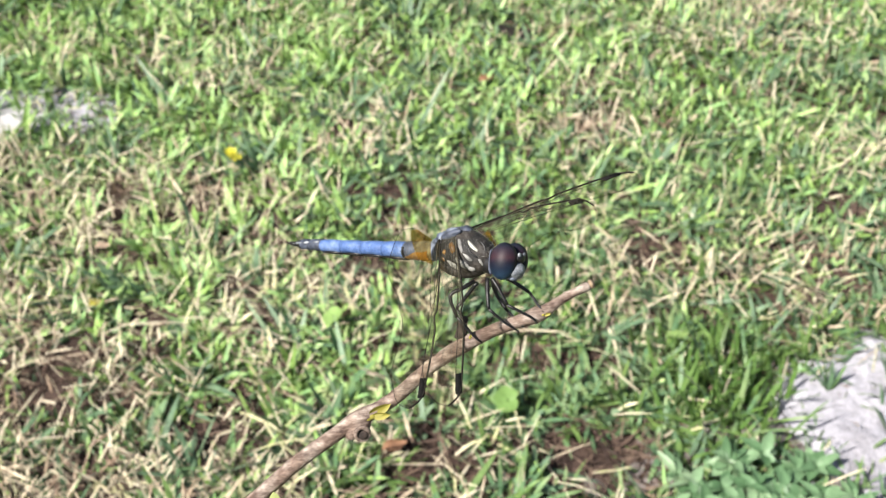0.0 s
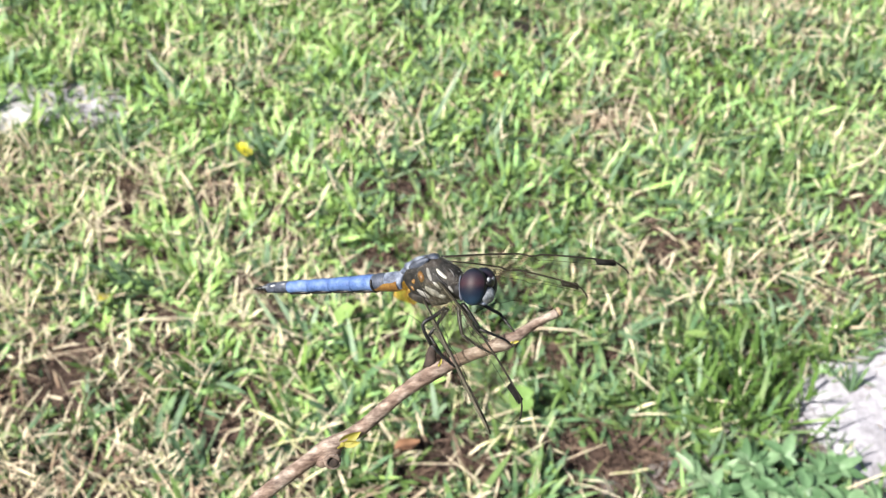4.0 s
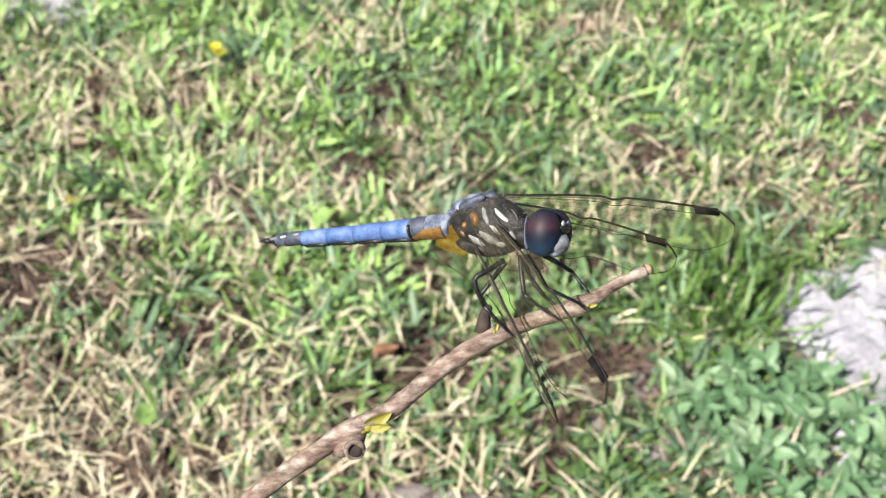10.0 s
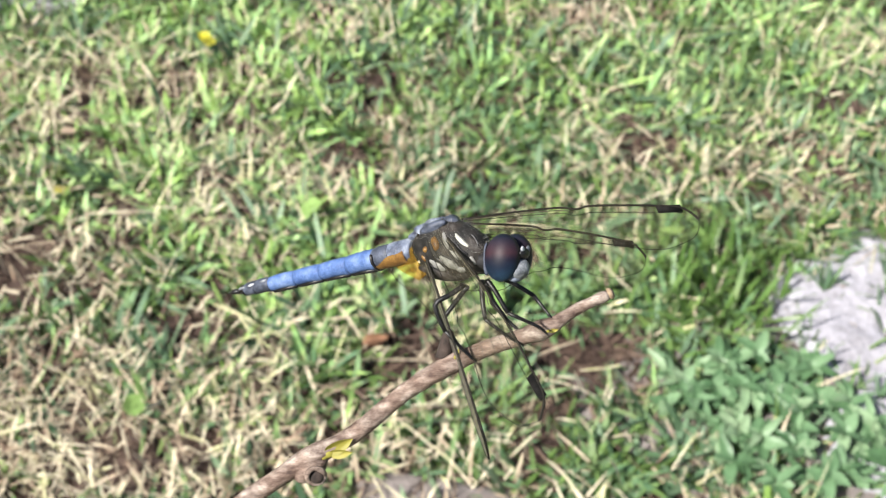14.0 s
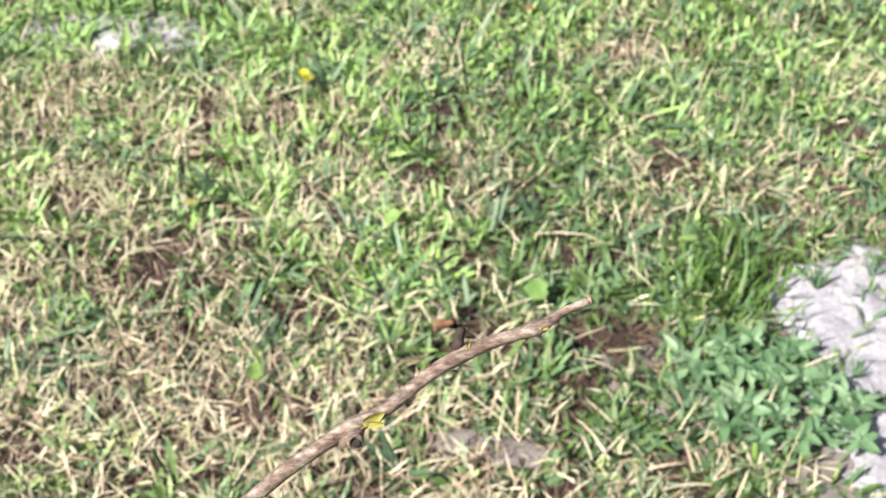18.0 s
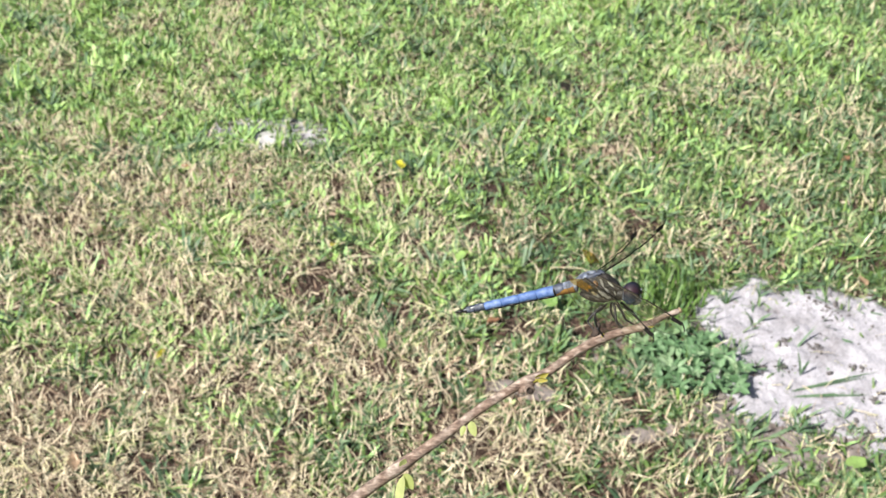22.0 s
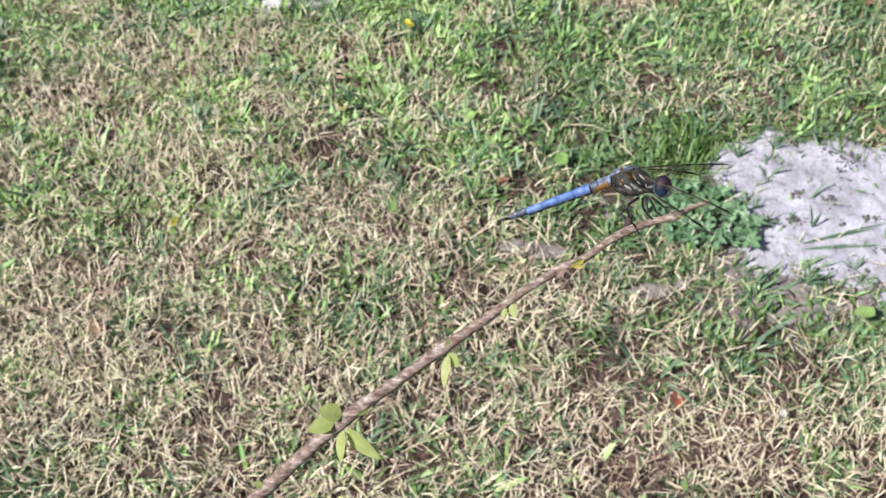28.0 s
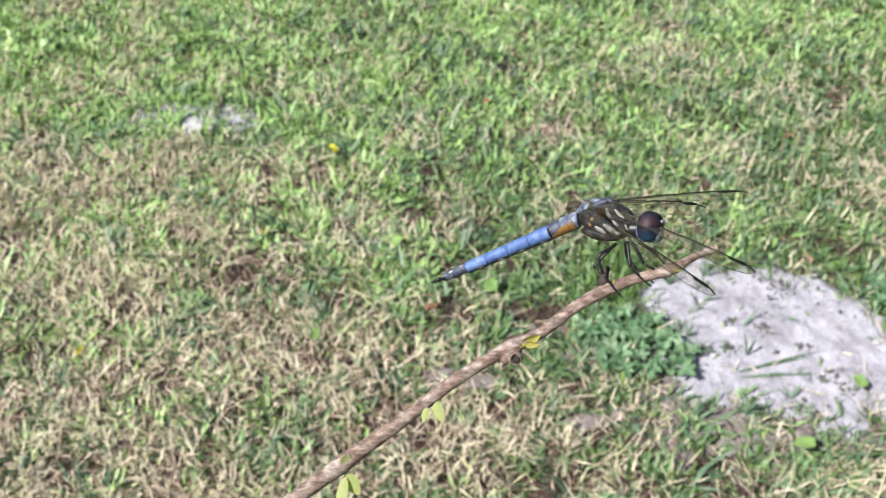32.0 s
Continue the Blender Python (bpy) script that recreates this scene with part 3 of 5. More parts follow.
def lawn():
    xy, way, size, rise = tufted(NEAR_BOX, 9000, 16, 0.0085)
    keep = rng.random(len(xy)) < (1 - bare(xy) * 0.985) * edge(xy)
    xy, way, size, rise = xy[keep], way[keep], size[keep], rise[keep]
    n = len(xy)
    tuft = np.exp(-(((xy[:, 0] - 0.268) / 0.05) ** 2 + ((xy[:, 1] + 0.07) / 0.06) ** 2))
    long = rng.gamma(10, 0.0022, n) * size * (1 + 1.1 * tuft)
    wide = rng.uniform(0.003, 0.0068, n) * (1 - 0.3 * tuft)
    droop = rng.uniform(0.0, 0.32, n)
    pale = rng.random(n) < pale_share(xy)
    for name, sort, mat, label in (("lawn_grass", ~pale, GRASS, "short patchy green lawn grass with broad blades"), ("pale_lawn_grass", pale, PALE_GRASS, "short yellowish green lawn grass in tufts")):
        blades(name, xy[sort], way[sort], long[sort], wide[sort], rise[sort], droop[sort], mat, label)
    xy, way, size, rise = tufted(NEAR_BOX, 1600, 13, 0.009)
    keep = rng.random(len(xy)) < (1 - bare(xy)) * edge(xy)
    xy, way, size, rise = xy[keep], way[keep], size[keep], rise[keep]
    n = len(xy)
    blades("broad_grass", xy, way, rng.gamma(12, 0.0029, n) * size, rng.uniform(0.0034, 0.0068, n), rise * 0.9, rng.uniform(0.03, 0.3, n), BROAD_GRASS, "bluish green broad-bladed grass in scattered tufts")
    xy = spots(110000, NEAR_BOX)
    keep = rng.random(len(xy)) < edge(xy) * (1 - bare(xy) * 0.985) * np.clip(1.0 - 1.1 * dryness(xy) - 4.0 * gaps(xy), 0.03, 1)
    xy = xy[keep]
    pale = rng.random(len(xy)) < pale_share(xy)
    for name, sort, mat, label in (("low_grass", ~pale, GRASS, "low young grass blades between the tufts"), ("pale_low_grass", pale, PALE_GRASS, "low pale green grass blades between the tufts")):
        at = xy[sort]
        n = len(at)
        blades(name, at, rng.uniform(0, 2 * np.pi, n), rng.gamma(8, 0.0025, n), rng.uniform(0.002, 0.0044, n), rng.normal(1.0, 0.32, n), rng.uniform(0.0, 0.35, n), mat, label)
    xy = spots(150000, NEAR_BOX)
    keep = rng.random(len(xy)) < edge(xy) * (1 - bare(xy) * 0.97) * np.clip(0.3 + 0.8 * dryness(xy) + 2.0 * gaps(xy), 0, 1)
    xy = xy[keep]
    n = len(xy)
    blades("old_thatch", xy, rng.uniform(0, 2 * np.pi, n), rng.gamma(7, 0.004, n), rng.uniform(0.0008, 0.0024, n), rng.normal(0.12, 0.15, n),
           rng.uniform(0.0, 0.15, n), SHADED_THATCH, "rotting grass litter on the soil, darkened for the shade between tufts", z=SOIL_Z + rng.uniform(0.0, 0.005, n))
    xy = spots(215000, NEAR_BOX)
    dry = dryness(xy)
    keep = rng.random(len(xy)) < edge(xy) * (1 - bare(xy) * 0.97) * np.clip(0.14 + 1.15 * dry - 1.2 * gaps(xy), 0, 1)
    xy = xy[keep]
    n = len(xy)
    chip = rng.random(n) < 0.3
    blades("dry_grass", xy, rng.uniform(0, 2 * np.pi, n), np.where(chip, rng.gamma(6, 0.0036, n), rng.gamma(7, 0.0039, n)), np.where(chip, rng.uniform(0.0014, 0.003, n), rng.uniform(0.0007, 0.002, n)),
           rng.normal(0.72, 0.45, n), rng.uniform(0.0, 0.35, n), THATCH, "straw-coloured dead grass lying between green blades", z=SOIL_Z + rng.uniform(0.001, 0.016, n))
    n = 210
    xy = np.stack([rng.normal(0.272, 0.035, n), rng.normal(-0.062, 0.032, n)], 1)
    blades("tall_grass", xy, rng.uniform(0, 2 * np.pi, n), rng.gamma(14, 0.0036, n), rng.uniform(0.0024, 0.0042, n), rng.normal(1.25, 0.2, n).clip(0.6, 1.5), rng.uniform(0.05, 0.35, n), FRESH_GRASS,
           "tall fresh green grass tuft at the rim of the sand")
    xy = spots(2600, (0.29, 0.76, -0.42, 0.03))
    rim = np.array([inside(BIG_SAND, *p) for p in xy])
    xy = xy[rng.random(len(xy)) < np.exp(-(((rim - 0.93) / 0.13) ** 2)) * np.clip(0.5 + 1.6 * field(xy, 26.0, 61.0), 0, 1)]
    n = len(xy)
    blades("rim_grass", xy, rng.uniform(0, 2 * np.pi, n), rng.gamma(8, 0.003, n), rng.uniform(0.0015, 0.0035, n), rng.normal(0.75, 0.4, n), rng.uniform(0.0, 0.4, n), GRASS,
           "sparse short grass creeping over the rim of the sand", z=SOIL_Z + np.full(n, 0.008))
    x0, x1, y0, y1 = FAR_BOX
    for name, count, dry, mat, label in (("outer_grass", 60000, False, GRASS, "lawn grass running on around the spot"), ("outer_pale_grass", 60000, False, PALE_GRASS, "paler lawn grass running on around the spot"),
                                         ("outer_straw", 70000, True, THATCH, "straw-coloured dead grass further out in the lawn")):
        xy = spots(count, FAR_BOX)
        rim = np.minimum(np.minimum(xy[:, 0] - x0, x1 - xy[:, 0]), np.minimum(xy[:, 1] - y0, y1 - xy[:, 1]))
        share = dryness(xy)
        xy = xy[rng.random(count) < (1 - edge(xy)) * np.clip(rim / 0.8, 0, 1) * np.clip(0.12 + share if dry else 1.1 - share, 0.05, 1)]
        n = len(xy)
        blades(name, xy, rng.uniform(0, 2 * np.pi, n), rng.gamma(8, 0.0042, n), rng.uniform(0.004, 0.0095, n) * (0.6 if dry else 1), rng.normal(0.45 if dry else 0.75, 0.35, n), rng.uniform(0.1, 0.6, n), mat, label)


lawn()

# ---- plants and litter on the lawn ----


def weed_plant(x, y, size, seed):
    r = random.Random(seed)
    base = thing("weed_plant", "low broad-leaved bluish green weed beside the sand mound", "weed", pose(x, y, SOIL_Z), "weeds by the sand")
    for s in range(r.randint(3, 4)):
        a, reach = r.uniform(0, 6.28), size * r.uniform(0.4, 1.0)
        top = Vector((math.cos(a) * reach, math.sin(a) * reach, r.uniform(0.014, 0.034)))
        line = smooth_line([(0, 0, 0), top * 0.5 + Vector((0, 0, 0.009)), top], 4)
        part("stem", tube(line, [0.0012] * len(line), 6), WEED, base)
        for k in range(r.randint(6, 8)):
            at = line[max(2, len(line) - 1 - k // 2)]
            m = Matrix.Translation(at) @ pose(0, 0, 0, r.uniform(-30, 30), r.uniform(-50, 5), math.degrees(a) + k * 137 + r.uniform(-25, 25))
            leaf = part("leaf", blade_leaf(r.uniform(0.012, 0.023), r.uniform(0.0062, 0.0105), 0.3, 0.3, 0.85, 6, 0.05), WEED, base)
            leaf.matrix_basis = m


for i, (x, y, s) in enumerate([(0.24, -0.175, 0.026), (0.27, -0.2, 0.032), (0.305, -0.195, 0.034), (0.335, -0.22, 0.032), (0.3, -0.235, 0.034), (0.262, -0.245, 0.03),
                              (0.335, -0.255, 0.026), (0.235, -0.215, 0.026), (0.295, -0.27, 0.025), (0.26, -0.155, 0.02), (0.315, -0.165, 0.02), (0.205, -0.18, 0.024), (0.35, -0.235, 0.024), (0.685, -0.1, 0.025), (0.7, -0.07, 0.02)]):
    weed_plant(x, y, s, i)


def pennywort(x, y, across, tilt, turn, rise):
    base = thing("pennywort", "round pale green pennywort leaf on a thin stalk", "weed", pose(x, y, SOIL_Z), "pennyworts in the lawn")
    line = smooth_line([(0, 0, 0), (0.002, 0, rise / 2), (0.004, 0.001, rise)], 3)
    part("stalk", tube(line, [0.0007] * len(line), 5), DISC, base)
    bm = bmesh.new()
    hub = bm.verts.new((0, 0, -0.0025))
    rim, mid = [], []
    for k in range(20):
        a = 2 * math.pi * k / 20
        r = across / 2 * (1 + 0.05 * math.sin(5 * a)) * (0.72 if k == 0 else 1)
        mid.append(bm.verts.new((math.cos(a) * r * 0.5, math.sin(a) * r * 0.5, -0.0008)))
        rim.append(bm.verts.new((math.cos(a) * r, math.sin(a) * r, 0.0008 * math.sin(3 * a))))
    for k in range(20):
        bm.faces.new((hub, mid[k], mid[(k + 1) % 20]))
        bm.faces.new((mid[k], rim[k], rim[(k + 1) % 20], mid[(k + 1) % 20]))
    part("leaf", bm, DISC, base).matrix_basis = Matrix.Translation(line[-1]) @ pose(0, 0, 0, tilt, 0, turn)


for x, y, w, tilt in [(0.486, -0.395, 0.027, 20), (-0.196, -0.204, 0.016, 40), (0.224, -0.034, 0.02, 30), (0.07, -0.095, 0.022, 35), 
                      (0.595, -0.284, 0.022, 10), (-0.082, 0.006, 0.02, 25)]:
    pennywort(x, y, w, tilt, (x * 977 + y * 631) % 360, 0.046 if x == 0.224 else 0.031)


def flower(name, x, y, across, mat, label, heads):
    base = thing(name, label, "flower", pose(x, y, SOIL_Z))
    for hx, hy, hz in heads:
        line = smooth_line([(0, 0, 0), (hx * 0.4, hy * 0.4, hz * 0.6), (hx, hy, hz)], 4)
        part("stem", tube(line, [0.0008] * len(line), 5), DISC, base)
        for k in range(7):
            petal = part("petal", blade_leaf(across / 2, across * 0.3, -0.2, -0.1, 0.7, 4), mat, base)
            petal.matrix_basis = Matrix.Translation((hx, hy, hz)) @ pose(0, 0, 0, 0, -28, k * 51.4)
        part("flower_centre", lump((hx, hy, hz + 0.001), (across * 0.14, across * 0.14, across * 0.09)), mat, base)


flower("yellow_flower", -0.201, 0.259, 0.017, PETAL, "small bright yellow flower head in the lawn", [(0, 0, 0.026), (0.004, -0.003, 0.024), (-0.002, 0.004, 0.027)])
flower("white_flower", 0.354, -0.555, 0.016, WHITE_PETAL, "tiny white flower on bare reddish soil", [(0, 0, 0.016)])


def fallen_leaf(x, y, size, kind, label, turn, z=0.0):
    ob = new("fallen_leaf", mesh_of("fallen_leaf", blade_leaf(size, size * 0.5, 0.35, 0.15, 0.8, 6, 0.12), DEAD[kind]))
    ob.matrix_basis = pose(x, y, SOIL_Z + 0.016 + z, 8, -8, turn)
    tagged(ob, label, "leaf", "leaf litter")


for x, y, size, kind, turn in [(-0.03, -0.134, 0.022, "orange", 20), (0.217, -0.55, 0.035, "red", 80), (-0.541, -0.238, 0.022, "yellow", 70), (0.078, 0.43, 0.024, "orange", 40),
                               (0.68, 0.132, 0.03, "tan", 10), (-0.307, 0.036, 0.018, "yellow", 30), 
                               (0.6, -0.02, 0.026, "tan", 100), (-0.6, -0.45, 0.035, "tan", 120), (-0.32, 0.12, 0.016, "tan", 10),
                               (-0.62, 0.25, 0.018, "orange", 0), (0.64, 0.33, 0.022, "orange", 30)]:
    fallen_leaf(x, y, size, kind, {"orange": "withered orange leaf lying in the grass", "red": "dark red fallen leaf on bare soil", "yellow": "small yellowed leaf among the grass blades",
                                   "tan": "dry tan leaf lying on the lawn"}[kind], turn)

# crumbs of dark soil on the sand
r = random.Random(5)
NESTS = [(0.443, -0.149, 0.009), (0.481, -0.16, 0.008), (0.534, -0.08, 0.014), (0.512, -0.058, 0.016), (0.385, -0.21, 0.013), (0.433, -0.204, 0.008), (0.548, -0.2, 0.008), (0.556, -0.258, 0.012),
         (0.585, -0.279, 0.014), (0.45, -0.31, 0.03), (0.53, -0.315, 0.03), (0.56, -0.12, 0.06)]
for i in range(260):
    nx, ny, wide = NESTS[i % len(NESTS)]
    x, y = nx + r.gauss(0, wide), ny + r.gauss(0, wide * 0.6)
    s = r.uniform(0.0008, 0.0028) * (1.7 if i % 5 == 0 else 1)
    ob = new("soil_crumb", mesh_of("soil_crumb", lump((0, 0, 0), (s * r.uniform(0.8, 1.9), s * 0.8, s * 0.55), 0, 0.5, 300.0, 8, 6), CRUMB))
    ob.matrix_basis = pose(x, y, SOIL_Z + 0.0105 + s * 0.3 + 0.003 * noise.fractal((x * 30, y * 30, 3.0), 1.0, 2.0, 4), 0, 0, r.uniform(0, 360))
    tagged(ob, "dark crumb of soil on pale sand", "soil crumb", "crumbs on the sand")


def grass_sprig(x, y, count, length, lean, label, seed, low=12, high=30, spread=0.35, droop=0.15):
    rr = random.Random(seed)
    base = thing("grass_sprig", label, "grass", pose(x, y, SOIL_Z + 0.009))
    for k in range(count):
        a = lean + rr.uniform(-spread, spread)
        blade = part("blade", blade_leaf(length * rr.uniform(0.6, 1), rr.uniform(0.002, 0.0034), 0.4, droop, 0.6, 6), BROAD_GRASS, base)
        blade.matrix_basis = pose(0, 0, 0, 0, -rr.uniform(low, high), math.degrees(a))


grass_sprig(0.424, -0.253, 5, 0.165, 0.28, "long green grass runner lying over the sand", 3, 2, 4, 0.05, 0.02)
grass_sprig(0.426, -0.262, 3, 0.13, 0.02, "thin dark grass runner lying over the sand", 5, 1, 3, 0.12, 0.01)
grass_sprig(0.452, -0.218, 5, 0.046, 1.2, "upright dark green sprig in the sand mound", 4, 68, 88, 1.2)
grass_sprig(0.385, -0.21, 7, 0.03, 1.2, "small sprig among crumbs on the sand", 6, 25, 80, 2.5)
grass_sprig(0.42, -0.203, 6, 0.024, 0.4, "small dry green sprig in the sand mound", 8, 20, 70, 2.5)
grass_sprig(0.37, -0.182, 8, 0.03, 0.6, "green sprig at the rim of the sand mound", 9, 40, 85, 2.5)
grass_sprig(0.36, -0.068, 7, 0.035, 1.0, "thin green sprig at the far rim of the sand", 10, 40, 85, 1.5)
grass_sprig(0.419, -0.05, 6, 0.03, 1.5, "sparse green sprig at the far rim of the sand", 11, 40, 85, 1.5)
grass_sprig(0.5, -0.3, 6, 0.03, 2.6, "sparse dry green sprig on trodden sand", 12, 15, 60, 2.0)
grass_sprig(0.426, -0.33, 9, 0.04, 1.2, "small sprig at the near rim of the sand mound", 14, 30, 80, 2.0)

# ---- the twig ----
MM = 0.001


def twig_line():
    shown = [(37, 21.3, 0), (33.3, 19.7, 0), (29, 17.2, 0), (21.9, 14.9, 0), (16.6, 12.6, 0), (11.3, 9.4, 0), (5, 4.4, 0), (-1.5, 0.9, 0), (-10.3, -4.9, 0), (-19.5, -12.4, 0),
             (-31.2, -21.6, 0), (-45, -32.6, 0), (-57.3, -42.6, 0), (-78.3, -63.5, 0), (-96, -86, -4), (-108, -120, -30), (-112, -170, -72), (-113, -420, -290), (-113, -760, -585)]
    return [Vector(p) * MM for p in shown]


def build_twig():
    base = thing("twig", "bare brown leafing twig standing up from the ground", "twig")
    pts = twig_line()
    line = smooth_line(pts, 8)
    radius = []
    for p in line:
        x = p.x / MM
        r = 0.62 + 0.42 * min(1, (37 - x) / 12) + 0.25 * min(1, max(0, (37 - x) / 60)) + 0.8 * max(0, min(1, (-12 - x) / 70))
        for at, wide, more in ((28.6, 1.6, 0.42), (-0.5, 2.2, 0.35), (16, 3.0, 0.18), (36.4, 0.8, 0.12), (-31, 2.5, 0.3), (-57, 2.5, 0.3)):
            r += more * math.exp(-(((x - at) / wide) ** 2))
        radius.append(0.96 * r * MM)
    part("stem", tube(line, radius, 16, 0.1, 1.0, 800.0), BARK, base)
    part("cut_tip", lump(pts[0] + Vector((0.0003, 0.0002, 0)), (0.0005, 0.0008, 0.0008), 0.5, 0.3, 900.0), CUT_WOOD, base, "pale broken tip of the twig")
    # knot with a ring scar on the underside
    part("swelling", lump(Vector((-0.5, 0.5, 0.1)) * MM, (0.0026, 0.0017, 0.0014), radians(35), 0.14, 700.0, 24, 16), BARK, base)
    ring = [Vector((0.3, -0.5, 1.4)) * MM + Vector((math.cos(a), math.sin(a), -0.35 * math.cos(a) + 0.45 * math.sin(a))) * 0.00105 for a in np.linspace(0, 2 * math.pi, 15)]
    part("knot_ring", tube(ring, [0.00036] * 15, 8, 0.3, 1.0, 900.0), BARK, base)
    part("knot", lump(Vector((0.3, -0.5, 1.25)) * MM, (0.0010, 0.0010, 0.0005), 0, 0.15, 900.0), DARK_STUB, base, "dark scar of a fallen shoot")
    part("side_stub", tube(smooth_line([Vector(p) * MM for p in ((16.2, 13.6, -0.3), (16.6, 15.4, -0.4), (17.2, 17.2, -0.6))], 4), [0.0009, 0.00092, 0.0009, 0.00088, 0.00085, 0.0008, 0.0007, 0.0006, 0.0003], 10, 0.3, 1.0, 900.0), DARK_STUB, base, "short blackened side stub")
    for x, y, turn, size in ((29.4, 17.0, 10, 0.8), (1.2, 2.2, 28, 2.6), (1.8, 2.2, 4, 1.9), (17.8, 13.9, 70, 0.7)):
        bud = part("bud", blade_leaf(size * 1.6 * MM, size * 0.7 * MM, 0.6, -0.1, 0.8, 5), BUD, base, "yellow-green opening bud")
        bud.matrix_basis = pose(x * MM, y * MM, 1.0 * MM, 20, 0, turn)
        part("bud_scale", lump(Vector((x, y, 0.9)) * MM, (size * 0.4 * MM, size * 0.3 * MM, 0.0004), radians(turn), 0.2, 900.0), BUD, base)
    for x, y, turn, size, wide in ((-30.2, -23.5, -100, 9, 3.0), (-30.0, -23.0, -60, 4.5, 3.2), (-31, -21.5, 60, 2.5, 2.0), (-14, -9.0, -75, 4.0, 2.8), (-15.5, -10.2, -110, 2.8, 1.6), (-56.5, -45, -42, 12, 6.0),
                                  (-57.5, -45.5, -95, 8.5, 4.2), (-58, -41.5, 165, 6.5, 5.5), (-60, -43.5, 195, 7.5, 5.0), (-54, -41, 25, 4.0, 2.2), (-78, -62, 150, 3.0, 2.0)):
        leaf = part("leaf", blade_leaf(size * MM, wide * MM, 0.12, 0.12, 0.75, 8), SHOOT, base, "young pale green leaf")
        leaf.matrix_basis = pose(x * MM, y * MM, 1.6 * MM, 25 + turn % 30, -12, turn)
    return base


twig = build_twig()
cam.data.dof.focus_object = twig

# ---- the dragonfly: its thorax at the origin, heading +x, its back +y ----
EARLY = Matrix.Rotation(radians(30), 3, "Y")


def seen_at(x, y, z=0.0):
    """A place on the perched body, given beside the twig in millimetres from its knot, in the dragonfly's own space."""
    return EARLY @ (Vector((x - 17.0, y - 27.0, z)) * MM)


def build_dragonfly():
    base = thing("dragonfly", "powdery blue dragonfly with clear wings perched on a twig tip", "dragonfly")
    # thorax
    part("thorax", lump((0.0007, 0.0004, 0), (0.0056, 0.0037, 0.0031), radians(-14), 0.06, 500.0, 30, 20), THORAX, base, "brown striped hairy thorax")
    hr = random.Random(11)
    hair = bmesh.new()
    for _ in range(800):
        a, b = hr.uniform(0, 6.283), hr.uniform(0.1, 1.0)
        root = Vector((math.cos(a) * math.sqrt(1 - b * b) * 0.0056, b * 0.0035, math.sin(a) * math.sqrt(1 - b * b) * 0.003))
        root.rotate(Euler((0, 0, radians(-14))))
        root += Vector((0.0007, 0.0004, 0))
        tip = root + (root.normalized() + Vector((hr.uniform(-0.5, 0.5), hr.uniform(-0.3, 0.5), hr.uniform(-0.5, 0.5)))) * hr.uniform(0.0004, 0.0009)
        side = (tip - root).cross(Vector((0.3, 0.5, 1))).normalized() * 0.000014
        up2 = (tip - root).cross(side).normalized() * 0.000014
        vs = [hair.verts.new(root + side), hair.verts.new(root - side * 0.5 + up2), hair.verts.new(root - side * 0.5 - up2), hair.verts.new(tip)]
        for f in ((0, 1, 3), (1, 2, 3), (2, 0, 3)):
            hair.faces.new([vs[q] for q in f])
    tagged(part("fuzz", hair, STRIPE, base, "fine pale fuzz on the thorax"), kind="stuff")
    part("neck", tube(smooth_line([(0.0045, -0.0012, 0), (0.0062, -0.0012, 0), (0.0074, -0.001, 0)], 3), [0.0016] * 7, 10), BLACK, base)
    part("back_plate", lump((-0.0026, 0.0027, 0), (0.0030, 0.0012, 0.0021), radians(24), 0.3, 900.0, 26, 16), GREY_BLOOM, base, "grey-blue dusted back")
    part("wing_hump", lump((0.0009, 0.0039, 0), (0.0012, 0.0007, 0.0014), radians(-16), 0.3, 900.0, 16, 10), DUSK, base, "dark blue wing hinge hump")
    part("belly", lump((-0.0006, -0.0023, 0), (0.0038, 0.0013, 0.0021), radians(-10), 0.1, 700.0, 16, 10), THORAX, base)
    def flank(x, y, side, sink):
        """A point on the thorax's side, from its place along and up the body in millimetres."""
        c, q = math.cos(radians(-14)), math.sin(radians(-14))
        u, v = ((x - 0.7) * c + (y - 0.4) * q) / 5.6, (-(x - 0.7) * q + (y - 0.4) * c) / 3.7
        return Vector((x, y, side * (3.1 * math.sqrt(max(0.01, 1 - u * u - v * v)) - sink))) * MM

    def streak(name, mat, points, wide, side, label=""):
        line = smooth_line([flank(x, y, side, wide * 0.5) for x, y in points], 5)
        n = len(line) - 1
        part(name, tube(line, [wide * MM * (0.25 + 0.75 * math.sin(math.pi * (0.12 + 0.76 * i / n))) for i in range(n + 1)], 8, 0.25, 1.0, 1400.0), mat, base, label)
    for side in (1, -1):
        streak("stripe", PALE, ((2.6, 2.2), (3.5, 1.3), (4.4, 0.6)), 0.3, side, "white stripe on the shoulder")
        for points, wide in ((((1.1, 2.3), (1.7, 1.1), (2.1, 0.2)), 0.42), (((2.1, 0.3), (2.9, -0.4), (3.6, -0.9)), 0.36), (((0.8, -0.5), (2.0, -1.3), (3.0, -2.1)), 0.62), (((-0.9, -0.9), (0.3, -1.6), (1.1, -2.2)), 0.6),
                             (((2.6, -2.0), (3.8, -2.2)), 0.45), (((4.6, -0.6), (5.0, -1.6)), 0.28)):
            streak("stripe", STRIPE, points, wide, side, "pale grey plate on the flank")
        for points, wide in ((((-0.3, 1.75), (0.2, 0.9), (0.5, 0.2)), 0.6), (((-1.6, 0.6), (-1.2, 0.0)), 0.45), (((-2.2, -0.4), (-1.6, -1.1)), 0.4)):
            streak("amber_streak", AMBER, points, wide, side, "amber streak below the wing roots")
